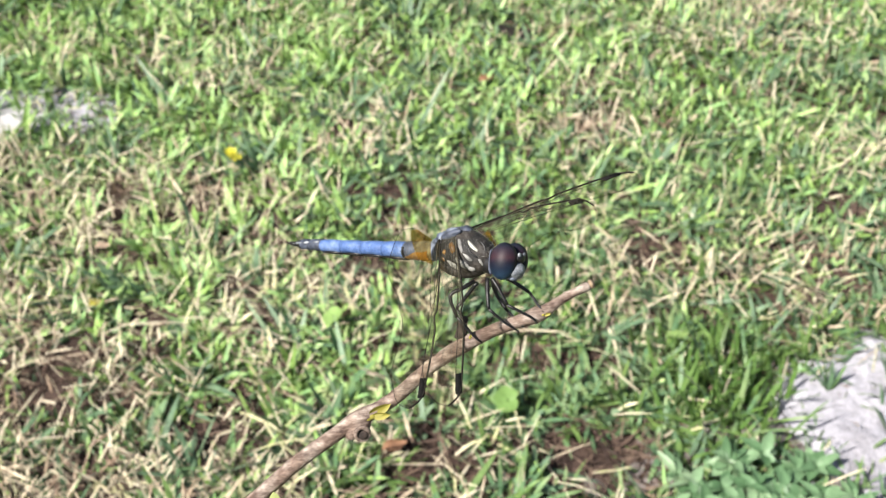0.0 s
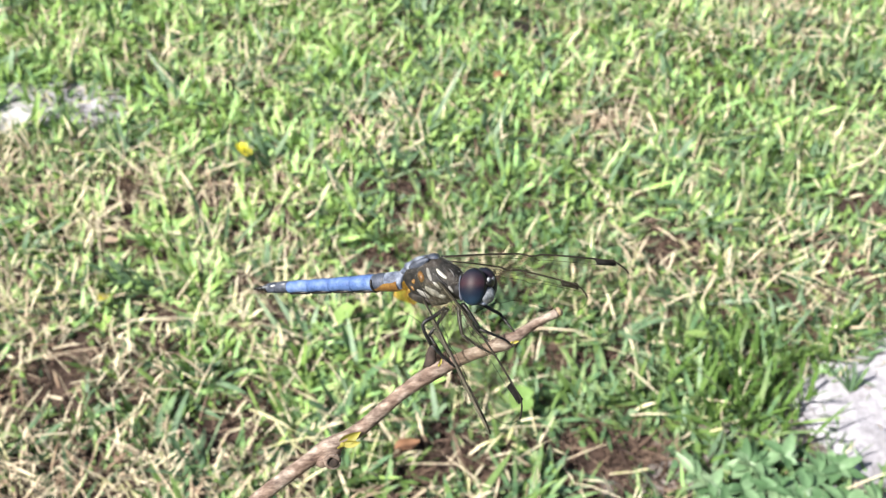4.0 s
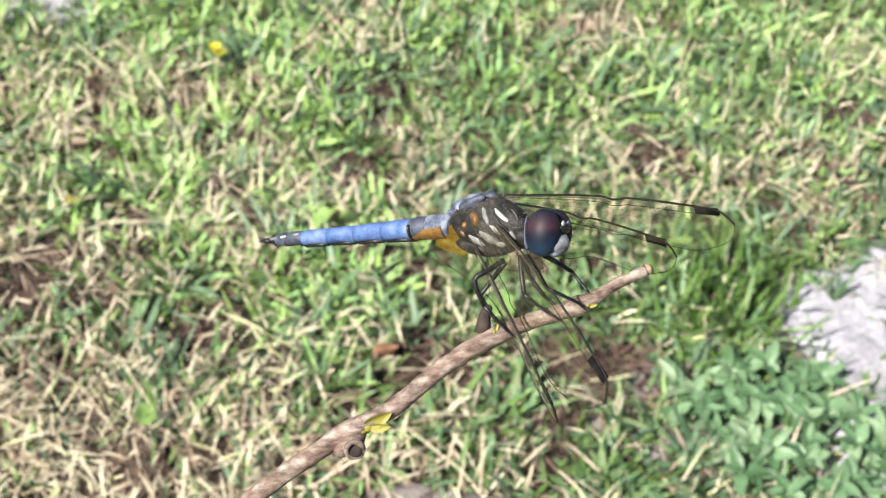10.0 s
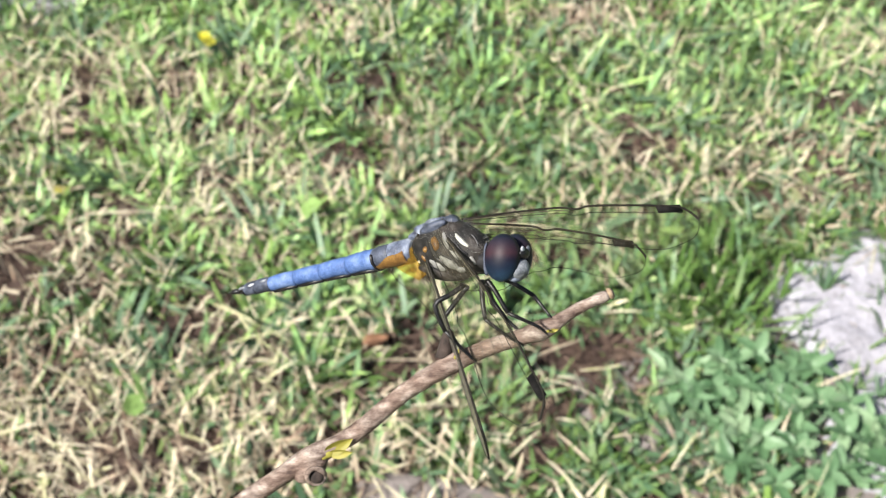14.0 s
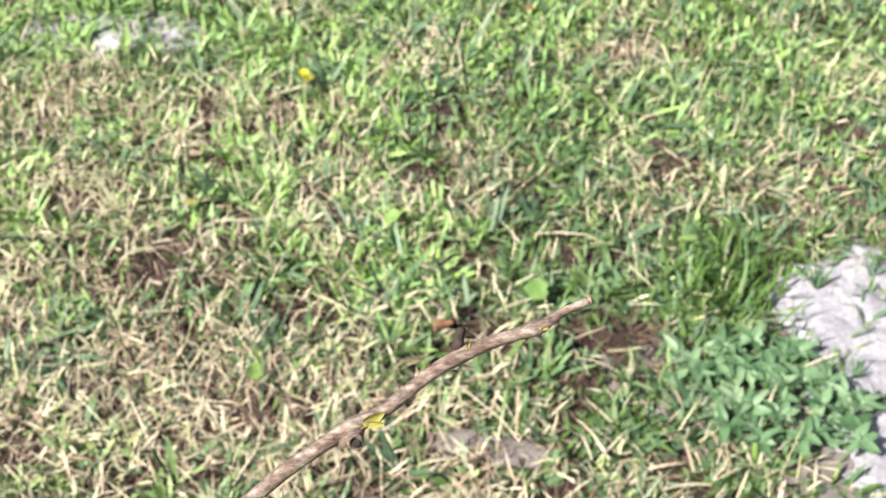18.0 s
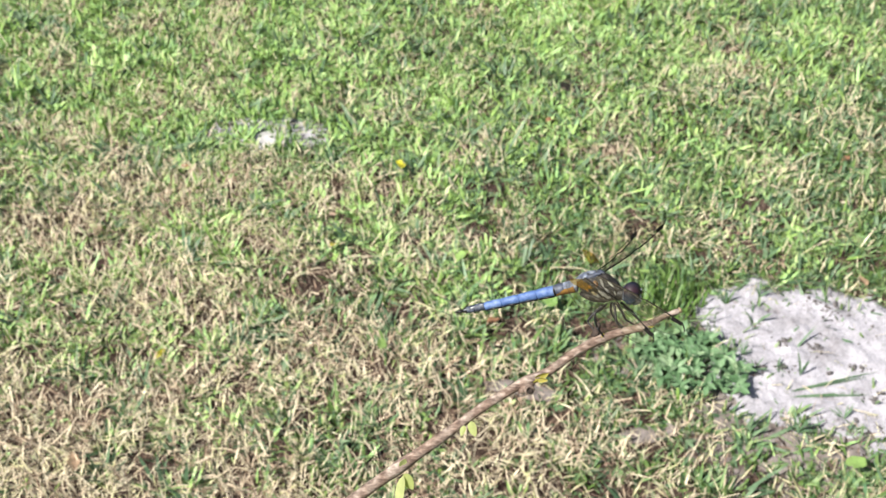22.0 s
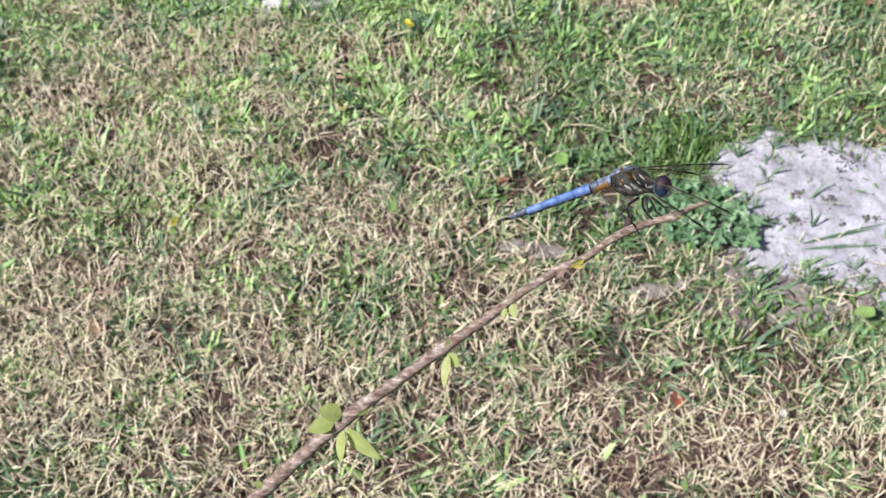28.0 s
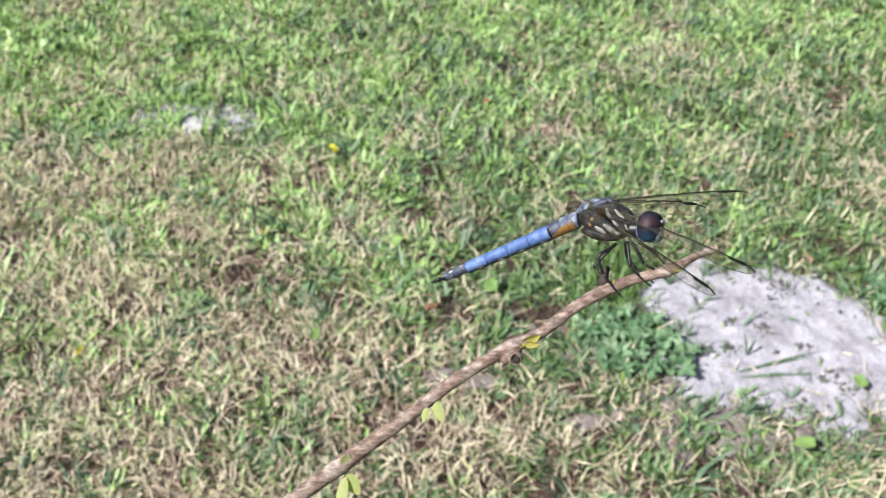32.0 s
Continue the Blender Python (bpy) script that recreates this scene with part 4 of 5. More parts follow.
        for points in (((2.0, 3.0), (4.6, 1.9), (5.4, 0.6)), ((2.0, 2.6), (3.3, 0.5), (4.4, -0.4)), ((0.4, 0.0), (1.8, -0.6), (3.2, -1.5)), ((-0.6, -0.3), (0.9, -1.2), (1.9, -2.2)), ((-2.0, -1.0), (-0.3, -2.0), (0.9, -2.8))):
            streak("groove", BLACK, points, 0.2, side)
        part("wing_socket", lump((-0.0008, 0.0030, side * 0.0021), (0.0020, 0.0007, 0.0007), radians(20), 0.35, 1200.0, 16, 10), DUSK, base, "blue-black wing socket")
        part("pale_spot", lump(flank(-1.4, 0.25, side, 0.0), (0.00035, 0.00022, 0.00015), radians(20), 0.2, 1200.0, 8, 6), PALE, base)
    # head
    head = part("head", lump((0.0087, -0.0010, 0), (0.0017, 0.0025, 0.0026), 0, 0.04, 700.0, 18, 12), BLACK, base)
    for side in (1, -1):
        part("eye", lump((0.0088, -0.0008, side * 0.0015), (0.0022, 0.0029, 0.0020), radians(-8), 0, 1, 30, 20), EYE, head, "large dark violet compound eye")
        rim = [Vector((7.25 - 0.25 * math.cos(a), -0.9 + 2.1 * math.sin(a), side * (2.0 + 0.75 * math.cos(a)))) * MM for a in np.linspace(-1.15, 1.1, 9)]
        part("eye_rim", tube(rim, [0.00022, 0.00026, 0.00022, 0.00014, 0.0001, 0.0001, 0.00012, 0.00014, 0.0001], 8, 0.2, 1.0, 1500.0), DUSK, head, "pale rim behind the eye")
    part("face", lump((0.0103, -0.0022, 0), (0.0010, 0.0014, 0.0016), radians(-14), 0.14, 1100.0, 20, 14), FACE, head, "greyish white face")
    part("brow", lump((0.0109, -0.0003, 0), (0.0005, 0.0007, 0.0012), 0, 0.15, 900.0, 12, 8), BLACK, head)
    for side in (1, -1):
        part("brow_spot", lump((0.0111, 0.0002, side * 0.0007), (0.0002, 0.0004, 0.0004), 0, 0.2, 900.0, 10, 8), FACE, head, "pale spot above the face")
    part("mouth", lump((0.0097, -0.0033, 0), (0.0008, 0.0005, 0.0011), 0, 0.1, 900.0, 10, 8), GREY_BLOOM, head)
    # abdomen: an own part that bends at the waist
    abdomen = new("abdomen")
    abdomen.parent = base
    abdomen.empty_display_size = 0.005
    tagged(abdomen, "powdery blue abdomen with black tip and orange base")
    cuts = [0.0, 1.7, 3.5, 6.2, 10.8, 15.5, 20.2, 24.9, 27.7, 29.8, 31.0]
    tall = [1.55, 1.62, 1.56, 1.42, 1.26, 1.16, 1.1, 1.06, 1.0, 0.88, 0.55]
    for k in range(len(cuts) - 1):
        a, b = cuts[k], cuts[k + 1]
        line = [Vector((-(a + (b - a) * u) * MM, 0.12 * MM * math.sin(u * 3.14), 0)) for u in (0.0, 0.04, 0.3, 0.6, 0.9, 1.0)]
        ra, rb = tall[k] * MM, tall[k + 1] * MM
        rad = [ra * 0.93, ra, ra * 0.7 + rb * 0.29, ra * 0.4 + rb * 0.59, rb * 1.005, rb * 0.98]
        mat = (GREY_BLOOM, GREY_BLOOM, DUSK)[k] if k < 3 else BLOOM if k < 7 else DUSK if k < 9 else BLACK
        seg = part("segment", tube(line, rad, 16, 0.04, 1.05, 900.0), mat, abdomen)
        if k == 2:
            for side in (1, -1):
                bm, rows = bmesh.new(), []
                for i in range(13):
                    u = i / 12
                    rad_at = (1.58 - 0.14 * u) * 1.045
                    top, low = 88 + 46 * u**1.6 + 5 * math.sin(9 * u), 176 - 4 * u
                    rows.append([bm.verts.new(Vector((-0.9 - 5.0 * u, rad_at * math.cos(radians(top + (low - top) * v)), side * rad_at * 1.05 * math.sin(radians(top + (low - top) * v)))) * MM) for v in (0, 0.2, 0.4, 0.6, 0.8, 1.0)])
                for one, two in zip(rows, rows[1:]):
                    for q in range(5):
                        bm.faces.new((one[q], one[q + 1], two[q + 1], two[q]))
                part("side_patch", bm, AMBER, seg, "amber flank patch tapering to the rear")
                arc = [Vector((-6.05, 1.47 * math.cos(radians(a)), side * 1.5 * math.sin(radians(a)))) * MM for a in range(70, 181, 11)]
                part("dark_band", tube(arc, [0.00024] * len(arc), 6, 0.4, 1.0, 1200.0), BLACK, seg)
        if 3 <= k < 7:
            part("keel", tube([Vector((-a * MM - 0.0002, -ra * 0.97, 0)), Vector((-b * MM + 0.0002, -rb * 0.97, 0))], [0.0003, 0.0003], 6), BLACK, seg)
    for side in (1, -1):
        for at, high in ((-25.8, 0.55), (-28.1, 0.4), (-29.9, 0.3)):
            part("tail_spot", lump((at * MM, high * MM, side * 0.78 * MM), (0.0008, 0.00026, 0.0003), 0.1, 0.3, 900.0, 8, 6), FACE, abdomen)
        line = [Vector((-30.8 * MM, 0, side * 0.3 * MM)), Vector((-32.0 * MM, 0.1 * MM, side * 0.35 * MM)), Vector((-33.3 * MM, 0.1 * MM, side * 0.2 * MM))]
        part("tail_claw", tube(line, [0.0004, 0.0004, 0.0001], 7), BLACK, abdomen)
    # legs
    def m13(px, py, z=0.0):
        return seen_at((px - 559) * 0.0701, (796 - py) * 0.0701, z)
    legs = {
        "front_near": [m13(872, 462, 1.2), m13(885, 480, 1.6), m13(908, 520, 1.8), m13(960, 545, 1.0), m13(975, 558, 0.4)],
        "front_far": [m13(905, 462, -1.0), m13(920, 470, -1.6), m13(955, 492, -1.8), m13(988, 535, -0.3)],
        "middle_near": [m13(862, 462, 1.4), m13(864, 500, 2.4), m13(868, 530, 2.6), m13(905, 560, 1.6), m13(935, 579, 0.4)],
        "middle_far": [m13(870, 465, -1.6), m13(880, 500, -3.0), m13(905, 535, -2.6), m13(945, 570, -0.3)],
        "hind_near": [m13(832, 470, 1.4), m13(806, 487, 2.6), m13(781, 504, 3.0), m13(797, 550, 2.2), m13(838, 595, 1.2), m13(852, 606, 0.4)],
        "hind_far": [m13(836, 474, -1.4), m13(812, 505, -2.8), m13(789, 535, -3.0), m13(806, 560, -2.0), m13(832, 600, -0.3)],
    }
    for name, pts in legs.items():
        mid = len(pts) // 2
        thigh = tube(smooth_line(pts[: mid + 1], 3), [0.00038 - 0.0001 * i / (mid * 3) for i in range(mid * 3 + 1)], 8)
        leg = part("leg", thigh, BLACK, base, "thin black bristly leg")
        shin = smooth_line(pts[mid:], 3)
        part("shin", tube(shin, [0.00027 - 0.00013 * i / (len(shin) - 1) for i in range(len(shin))], 7), BLACK, leg)
        for k in range(1, len(shin) - 1, 1):
            for s in (-1, 1):
                tip = shin[k] + (shin[k + 1] - shin[k]).normalized() * 0.0006 + Vector((0.0005 * s, -0.0003, 0.0004 * s))
                part("bristle", tube([shin[k], tip], [0.00006, 0.00002], 4), BLACK, leg)
    return base, abdomen


def build_wing(parent, name, length, chord, hind, label, twist=0.0):
    """A wing along +x with its front edge at y = 0, in its own space; twist: how far its root is turned, in degrees."""
    wing = new(name)
    wing.parent = parent
    wing.empty_display_size = 0.005
    tagged(wing, label)
    n = 40
    def front(u):
        return 0.0009 * math.sin(math.pi * u) - 0.0016 * max(0, (u - 0.9) / 0.1) ** 2 - 0.0004 * math.exp(-((u - 0.48) / 0.03) ** 2)
    def rear(u):
        if hind:
            w = chord * (0.35 + 0.75 * math.exp(-((u - 0.18) / 0.22) ** 2) + 0.4 * u) * min(1, u / 0.06) ** 0.5
        else:
            w = chord * (0.32 + 0.7 * u**0.9) * min(1, u / 0.05) ** 0.5
        w = min(w, chord * 1.05)
        return front(u) - w * math.sqrt(max(0.0, 1 - max(0, (u - 0.72) / 0.28) ** 2.4))
    def lie(u, v, lift):
        a, down = front(u), (front(u) - rear(u)) * v
        turn = radians(twist) * math.exp(-((u / 0.22) ** 2))
        return Vector((u * length, a - down * math.cos(turn), lift + down * math.sin(turn)))
    bm = bmesh.new()
    rows = []
    for i in range(n + 1):
        u = 1 - (1 - i / n) ** 2
        rows.append([bm.verts.new(lie(u, v, 0.00018 * math.sin(v * 9 + u * 3) * (1 - v))) for v in (0, 0.12, 0.3, 0.55, 0.8, 1.0)])
    for a, b in zip(rows, rows[1:]):
        for k in range(5):
            bm.faces.new((a[k], b[k], b[k + 1], a[k + 1]))
    mem = part("membrane", bm, MEMBRANE, wing, "clear glossy wing membrane")
    mem.visible_shadow = True
    def pt(u, v):
        return lie(u, v, 0.00003)
    def vein(path, thick, mat=VEIN, nm="vein"):
        pts = [pt(u, v) for u, v in path]
        part(nm, tube(pts, [thick] * len(pts), 5), mat, wing)
    steps = [i / 30 for i in range(31)]
    fine = [1 - (1 - i / 48) ** 2 for i in range(49)]
    vein([(u, 0.0) for u in fine], 0.00015, VEIN, "front_vein")
    vein([(u, 1.0) for u in fine[1:]], 0.00005, VEIN, "rear_rim")
    vein([(u, 0.07 + 0.03 * u) for u in steps[:15]], 0.00006, FINE_VEIN)
    vein([(u, 0.13 + 0.05 * math.sin(3 * u)) for u in steps[:29]], 0.000045)
    vein([(u, 0.24 + 0.1 * u) for u in steps[1:28]], 0.000026, FINE_VEIN)
    vein([(u, 0.38 + 0.3 * u * u) for u in steps[1:26]], 0.000024, FINE_VEIN)
    vein([(u, 0.55 + 0.5 * u * u) for u in steps[2:24]], 0.000022, FINE_VEIN)
    vein([(u, min(0.98, 0.7 + 0.8 * u * u)) for u in steps[2:18]], 0.00002, FINE_VEIN)
    for i in range(4, 29):
        u = i / 30
        bm_pts = [pt(u + 0.012 * (k % 2), 0.13 + 0.85 * k / 6) for k in range(7)]
        part("cross_vein", tube(bm_pts, [0.000011] * 7, 3), FINE_VEIN, wing)
    # dark cell near the tip
    bm = bmesh.new()
    bmesh.ops.create_cube(bm, size=1)
    for v in bm.verts:
        v.co = Vector(((0.82 + 0.105 * (v.co.x + 0.5) + (0.012 if v.co.y < 0 else 0)) * length, front(0.87) + 0.0001 - (0.5 - v.co.y) * 0.00095, v.co.z * 0.00024))
    part("dark_cell", bm, STIGMA, wing, "black cell near the wing tip")
    if hind:
        bm = bmesh.new()
        rows = []
        for i in range(7):
            u = 0.04 + 0.14 * i / 6
            rows.append([bm.verts.new(lie(u, v * (1 - 0.5 * i / 6), 0.00012 + 0.00004 * (k % 2))) for k, v in enumerate((0.3, 0.5, 0.7, 0.93))])
        for a, b in zip(rows, rows[1:]):
            for k in range(3):
                bm.faces.new((a[k], b[k], b[k + 1], a[k + 1]))
        part("amber_patch", bm, AMBER_VEIN, wing, "amber patch at the wing root")
    return wing


fly, abdomen = build_dragonfly()
wings = {
    "far_fore": build_wing(fly, "fore_wing", 0.0305, 0.0066, False, "clear fore wing with a dark tip cell"),
    "far_hind": build_wing(fly, "hind_wing", 0.0290, 0.0082, True, "clear broad hind wing with an amber root"),
    "near_fore": build_wing(fly, "fore_wing", 0.0305, 0.0066, False, "clear fore wing with a dark tip cell"),
    "near_hind": build_wing(fly, "hind_wing", 0.0290, 0.0082, True, "clear broad hind wing with an amber root", 34.0),
}
ROOTS = {"far_fore": (0.0014, 0.0040, -0.0012), "far_hind": (-0.0012, 0.0036, -0.0013), "near_fore": (0.0000, 0.0032, 0.0020), "near_hind": (-0.0030, 0.0024, 0.0020)}


def wing_pose(name, span, chord, yaw):
    """The pose of a wing in the dragonfly's space from its span and the way to its rear edge, given beside the twig, for a body turned by yaw degrees."""
    turn = Matrix.Rotation(radians(-yaw), 3, "Y")
    s = (turn @ Vector(span)).normalized()
    c = turn @ Vector(chord)
    c = (c - s * c.dot(s)).normalized()
    y = -c
    z = s.cross(y)
    m = Matrix((s, y, z)).transposed().to_4x4()
    m.translation = Vector(ROOTS[name])
    return m


TWIG_ROWS = [
    (0, pose(-0.0138, -0.5653, 0.5492, 49.02, -2.78, 0.12)),
    (0.5, pose(-0.0128, -0.5623, 0.5422, 49.49, -2.53, -0.27)),
    (1, pose(-0.0135, -0.5653, 0.5443, 49.27, -2.71, 0.11)),
    (1.5, pose(-0.0142, -0.5643, 0.5430, 48.87, -2.11, -0.24)),
    (2, pose(-0.0192, -0.5637, 0.5424, 48.40, -2.54, 0.61)),
    (2.5, pose(-0.0200, -0.5595, 0.5360, 48.55, -2.46, 0.92)),
    (3, pose(-0.0227, -0.5594, 0.5391, 48.48, -2.15, 0.68)),
    (3.5, pose(-0.0200, -0.5572, 0.5351, 49.01, -2.75, 0.97)),
    (4, pose(-0.0242, -0.5586, 0.5291, 49.20, -3.02, 0.94)),
    (4.5, pose(-0.0248, -0.5607, 0.5266, 49.41, -3.02, 0.66)),
    (5, pose(-0.0229, -0.5637, 0.5275, 49.62, -2.91, 0.28)),
    (5.5, pose(-0.0193, -0.5679, 0.5318, 49.83, -2.88, -0.02)),
    (6, pose(-0.0161, -0.5679, 0.5353, 49.06, -2.34, 0.50)),
    (6.5, pose(-0.0161, -0.5697, 0.5383, 47.98, -1.54, 1.08)),
    (7, pose(-0.0269, -0.5707, 0.5336, 47.30, -1.57, 0.43)),
    (7.5, pose(-0.0185, -0.5796, 0.5322, 46.41, -1.22, 0.06)),
    (8, pose(-0.0193, -0.5796, 0.5312, 45.95, -1.67, -0.19)),
    (8.5, pose(-0.0186, -0.5780, 0.5294, 45.62, -1.98, -0.39)),
    (9, pose(-0.0173, -0.5784, 0.5294, 45.22, -2.10, -0.46)),
    (9.5, pose(-0.0173, -0.5802, 0.5275, 45.02, -2.26, -0.77)),
    (10, pose(-0.0175, -0.5800, 0.5266, 44.88, -2.72, -0.92)),
    (10.5, pose(-0.0159, -0.5801, 0.5282, 44.08, -2.65, -0.87)),
    (11, pose(-0.0158, -0.5831, 0.5228, 43.87, -2.74, -1.30)),
    (11.5, pose(-0.0125, -0.5828, 0.5257, 43.59, -2.64, -1.31)),
    (12, pose(-0.0146, -0.5831, 0.5239, 43.61, -2.83, -1.52)),
    (12.5, pose(-0.0154, -0.5824, 0.5238, 43.78, -2.89, -1.51)),
    (13, pose(-0.0124, -0.5814, 0.5229, 44.14, -2.70, -1.09)),
    (13.5, pose(-0.0177, -0.5822, 0.5220, 44.51, -2.86, -1.28)),
    (14, pose(-0.0184, -0.5822, 0.5218, 44.40, -3.07, -1.05)),
    (14.5, pose(-0.0196, -0.5824, 0.5222, 44.28, -3.44, -0.66)),
    (15, pose(-0.0206, -0.5828, 0.5234, 44.17, -3.64, -0.45)),
    (15.5, pose(-0.0208, -0.5830, 0.5253, 44.09, -3.33, -0.75)),
    (16, pose(-0.0164, -0.5851, 0.5254, 42.90, -1.73, -1.30)),
    (16.5, pose(-0.0079, -0.5834, 0.5302, 41.26, -1.76, -0.11)),
    (16.6, pose(-0.0113, -0.5853, 0.5282, 41.32, -1.95, -0.21)),
    (16.7, pose(-0.0151, -0.5873, 0.5264, 41.39, -2.14, -0.34)),
    (16.8, pose(-0.0191, -0.5891, 0.5244, 41.45, -2.30, -0.50)),
    (17, pose(-0.0266, -0.5919, 0.5191, 41.58, -2.62, -0.82)),
    (17.5, pose(-0.0248, -0.5908, 0.5207, 41.86, -2.41, -0.66)),
    (18, pose(-0.0191, -0.7012, 0.6412, 44.49, -0.19, 1.67)),
    (18.25, pose(-0.0261, -0.7641, 0.7121, 44.76, -0.06, 2.03)),
    (18.5, pose(-0.0339, -0.8300, 0.7852, 45.04, 0.05, 2.42)),
    (19, pose(-0.0227, -0.8278, 0.7781, 46.30, 0.79, 3.09)),
    (19.5, pose(-0.0282, -0.8291, 0.7858, 46.34, 0.82, 3.37)),
    (19.6, pose(-0.0265, -0.8914, 0.8302, 46.77, 1.05, 3.05)),
    (19.7, pose(-0.0236, -1.0902, 0.9733, 47.93, 1.31, 2.36)),
    (19.8, pose(-0.0227, -1.1355, 1.0048, 48.28, 1.73, 1.92)),
    (19.9, pose(-0.0223, -1.1314, 1.0007, 48.38, 2.08, 1.66)),
    (20, pose(-0.0214, -1.1199, 0.9918, 48.42, 2.22, 1.62)),
    (20.5, pose(-0.0283, -1.1094, 0.9799, 48.64, 0.09, 3.07)),
    (21, pose(-0.0239, -1.1199, 0.9935, 48.56, 2.45, 1.31)),
    (21.5, pose(-0.0247, -1.1190, 0.9923, 48.38, 1.74, 1.92)),
    (22, pose(-0.0267, -1.1322, 1.0030, 48.00, 2.31, 0.89)),
    (22.5, pose(-0.0274, -1.1266, 0.9981, 47.59, 1.77, 0.71)),
    (23, pose(-0.0385, -1.1213, 0.9979, 46.78, 1.36, -0.28)),
    (23.5, pose(-0.0322, -1.1290, 0.9949, 46.32, 1.88, -0.70)),
    (24, pose(-0.0289, -1.1214, 0.9924, 45.63, 1.64, -0.33)),
    (24.5, pose(-0.0246, -1.1281, 0.9959, 45.36, 2.00, -0.82)),
    (25, pose(-0.0166, -1.1248, 0.9870, 45.12, 1.48, -0.09)),
    (25.5, pose(-0.0119, -1.1293, 0.9930, 43.73, 3.15, -0.81)),
    (26, pose(-0.0089, -1.1175, 0.9881, 42.99, 3.80, -0.98)),
    (26.5, pose(-0.0096, -1.1107, 0.9815, 42.31, 3.66, -0.34)),
    (27, pose(-0.0087, -1.1098, 0.9798, 41.64, 3.40, 0.46)),
    (27.5, pose(-0.0010, -1.1150, 0.9895, 40.92, 3.62, 0.70)),
    (28, pose(0.0057, -1.1224, 0.9838, 40.26, 4.31, 0.51)),
    (28.5, pose(-0.0073, -1.1224, 0.9990, 41.00, 2.16, -1.94)),
    (29, pose(-0.0086, -1.1274, 1.0044, 43.03, 2.01, -2.02)),
    (29.5, pose(-0.0056, -1.1258, 1.0015, 43.04, -0.28, -1.41)),
    (30, pose(-0.0111, -1.1350, 1.0024, 44.92, 0.12, -2.38)),
    (30.5, pose(-0.0101, -1.1287, 0.9970, 46.63, -0.74, -0.66)),
    (31, pose(-0.0084, -1.1388, 1.0047, 46.98, 1.16, -2.23)),
    (31.5, pose(-0.0080, -1.1309, 0.9973, 47.03, -1.74, 0.51)),
    (32, pose(-0.0089, -1.1356, 1.0027, 47.81, 0.56, -1.55)),
]
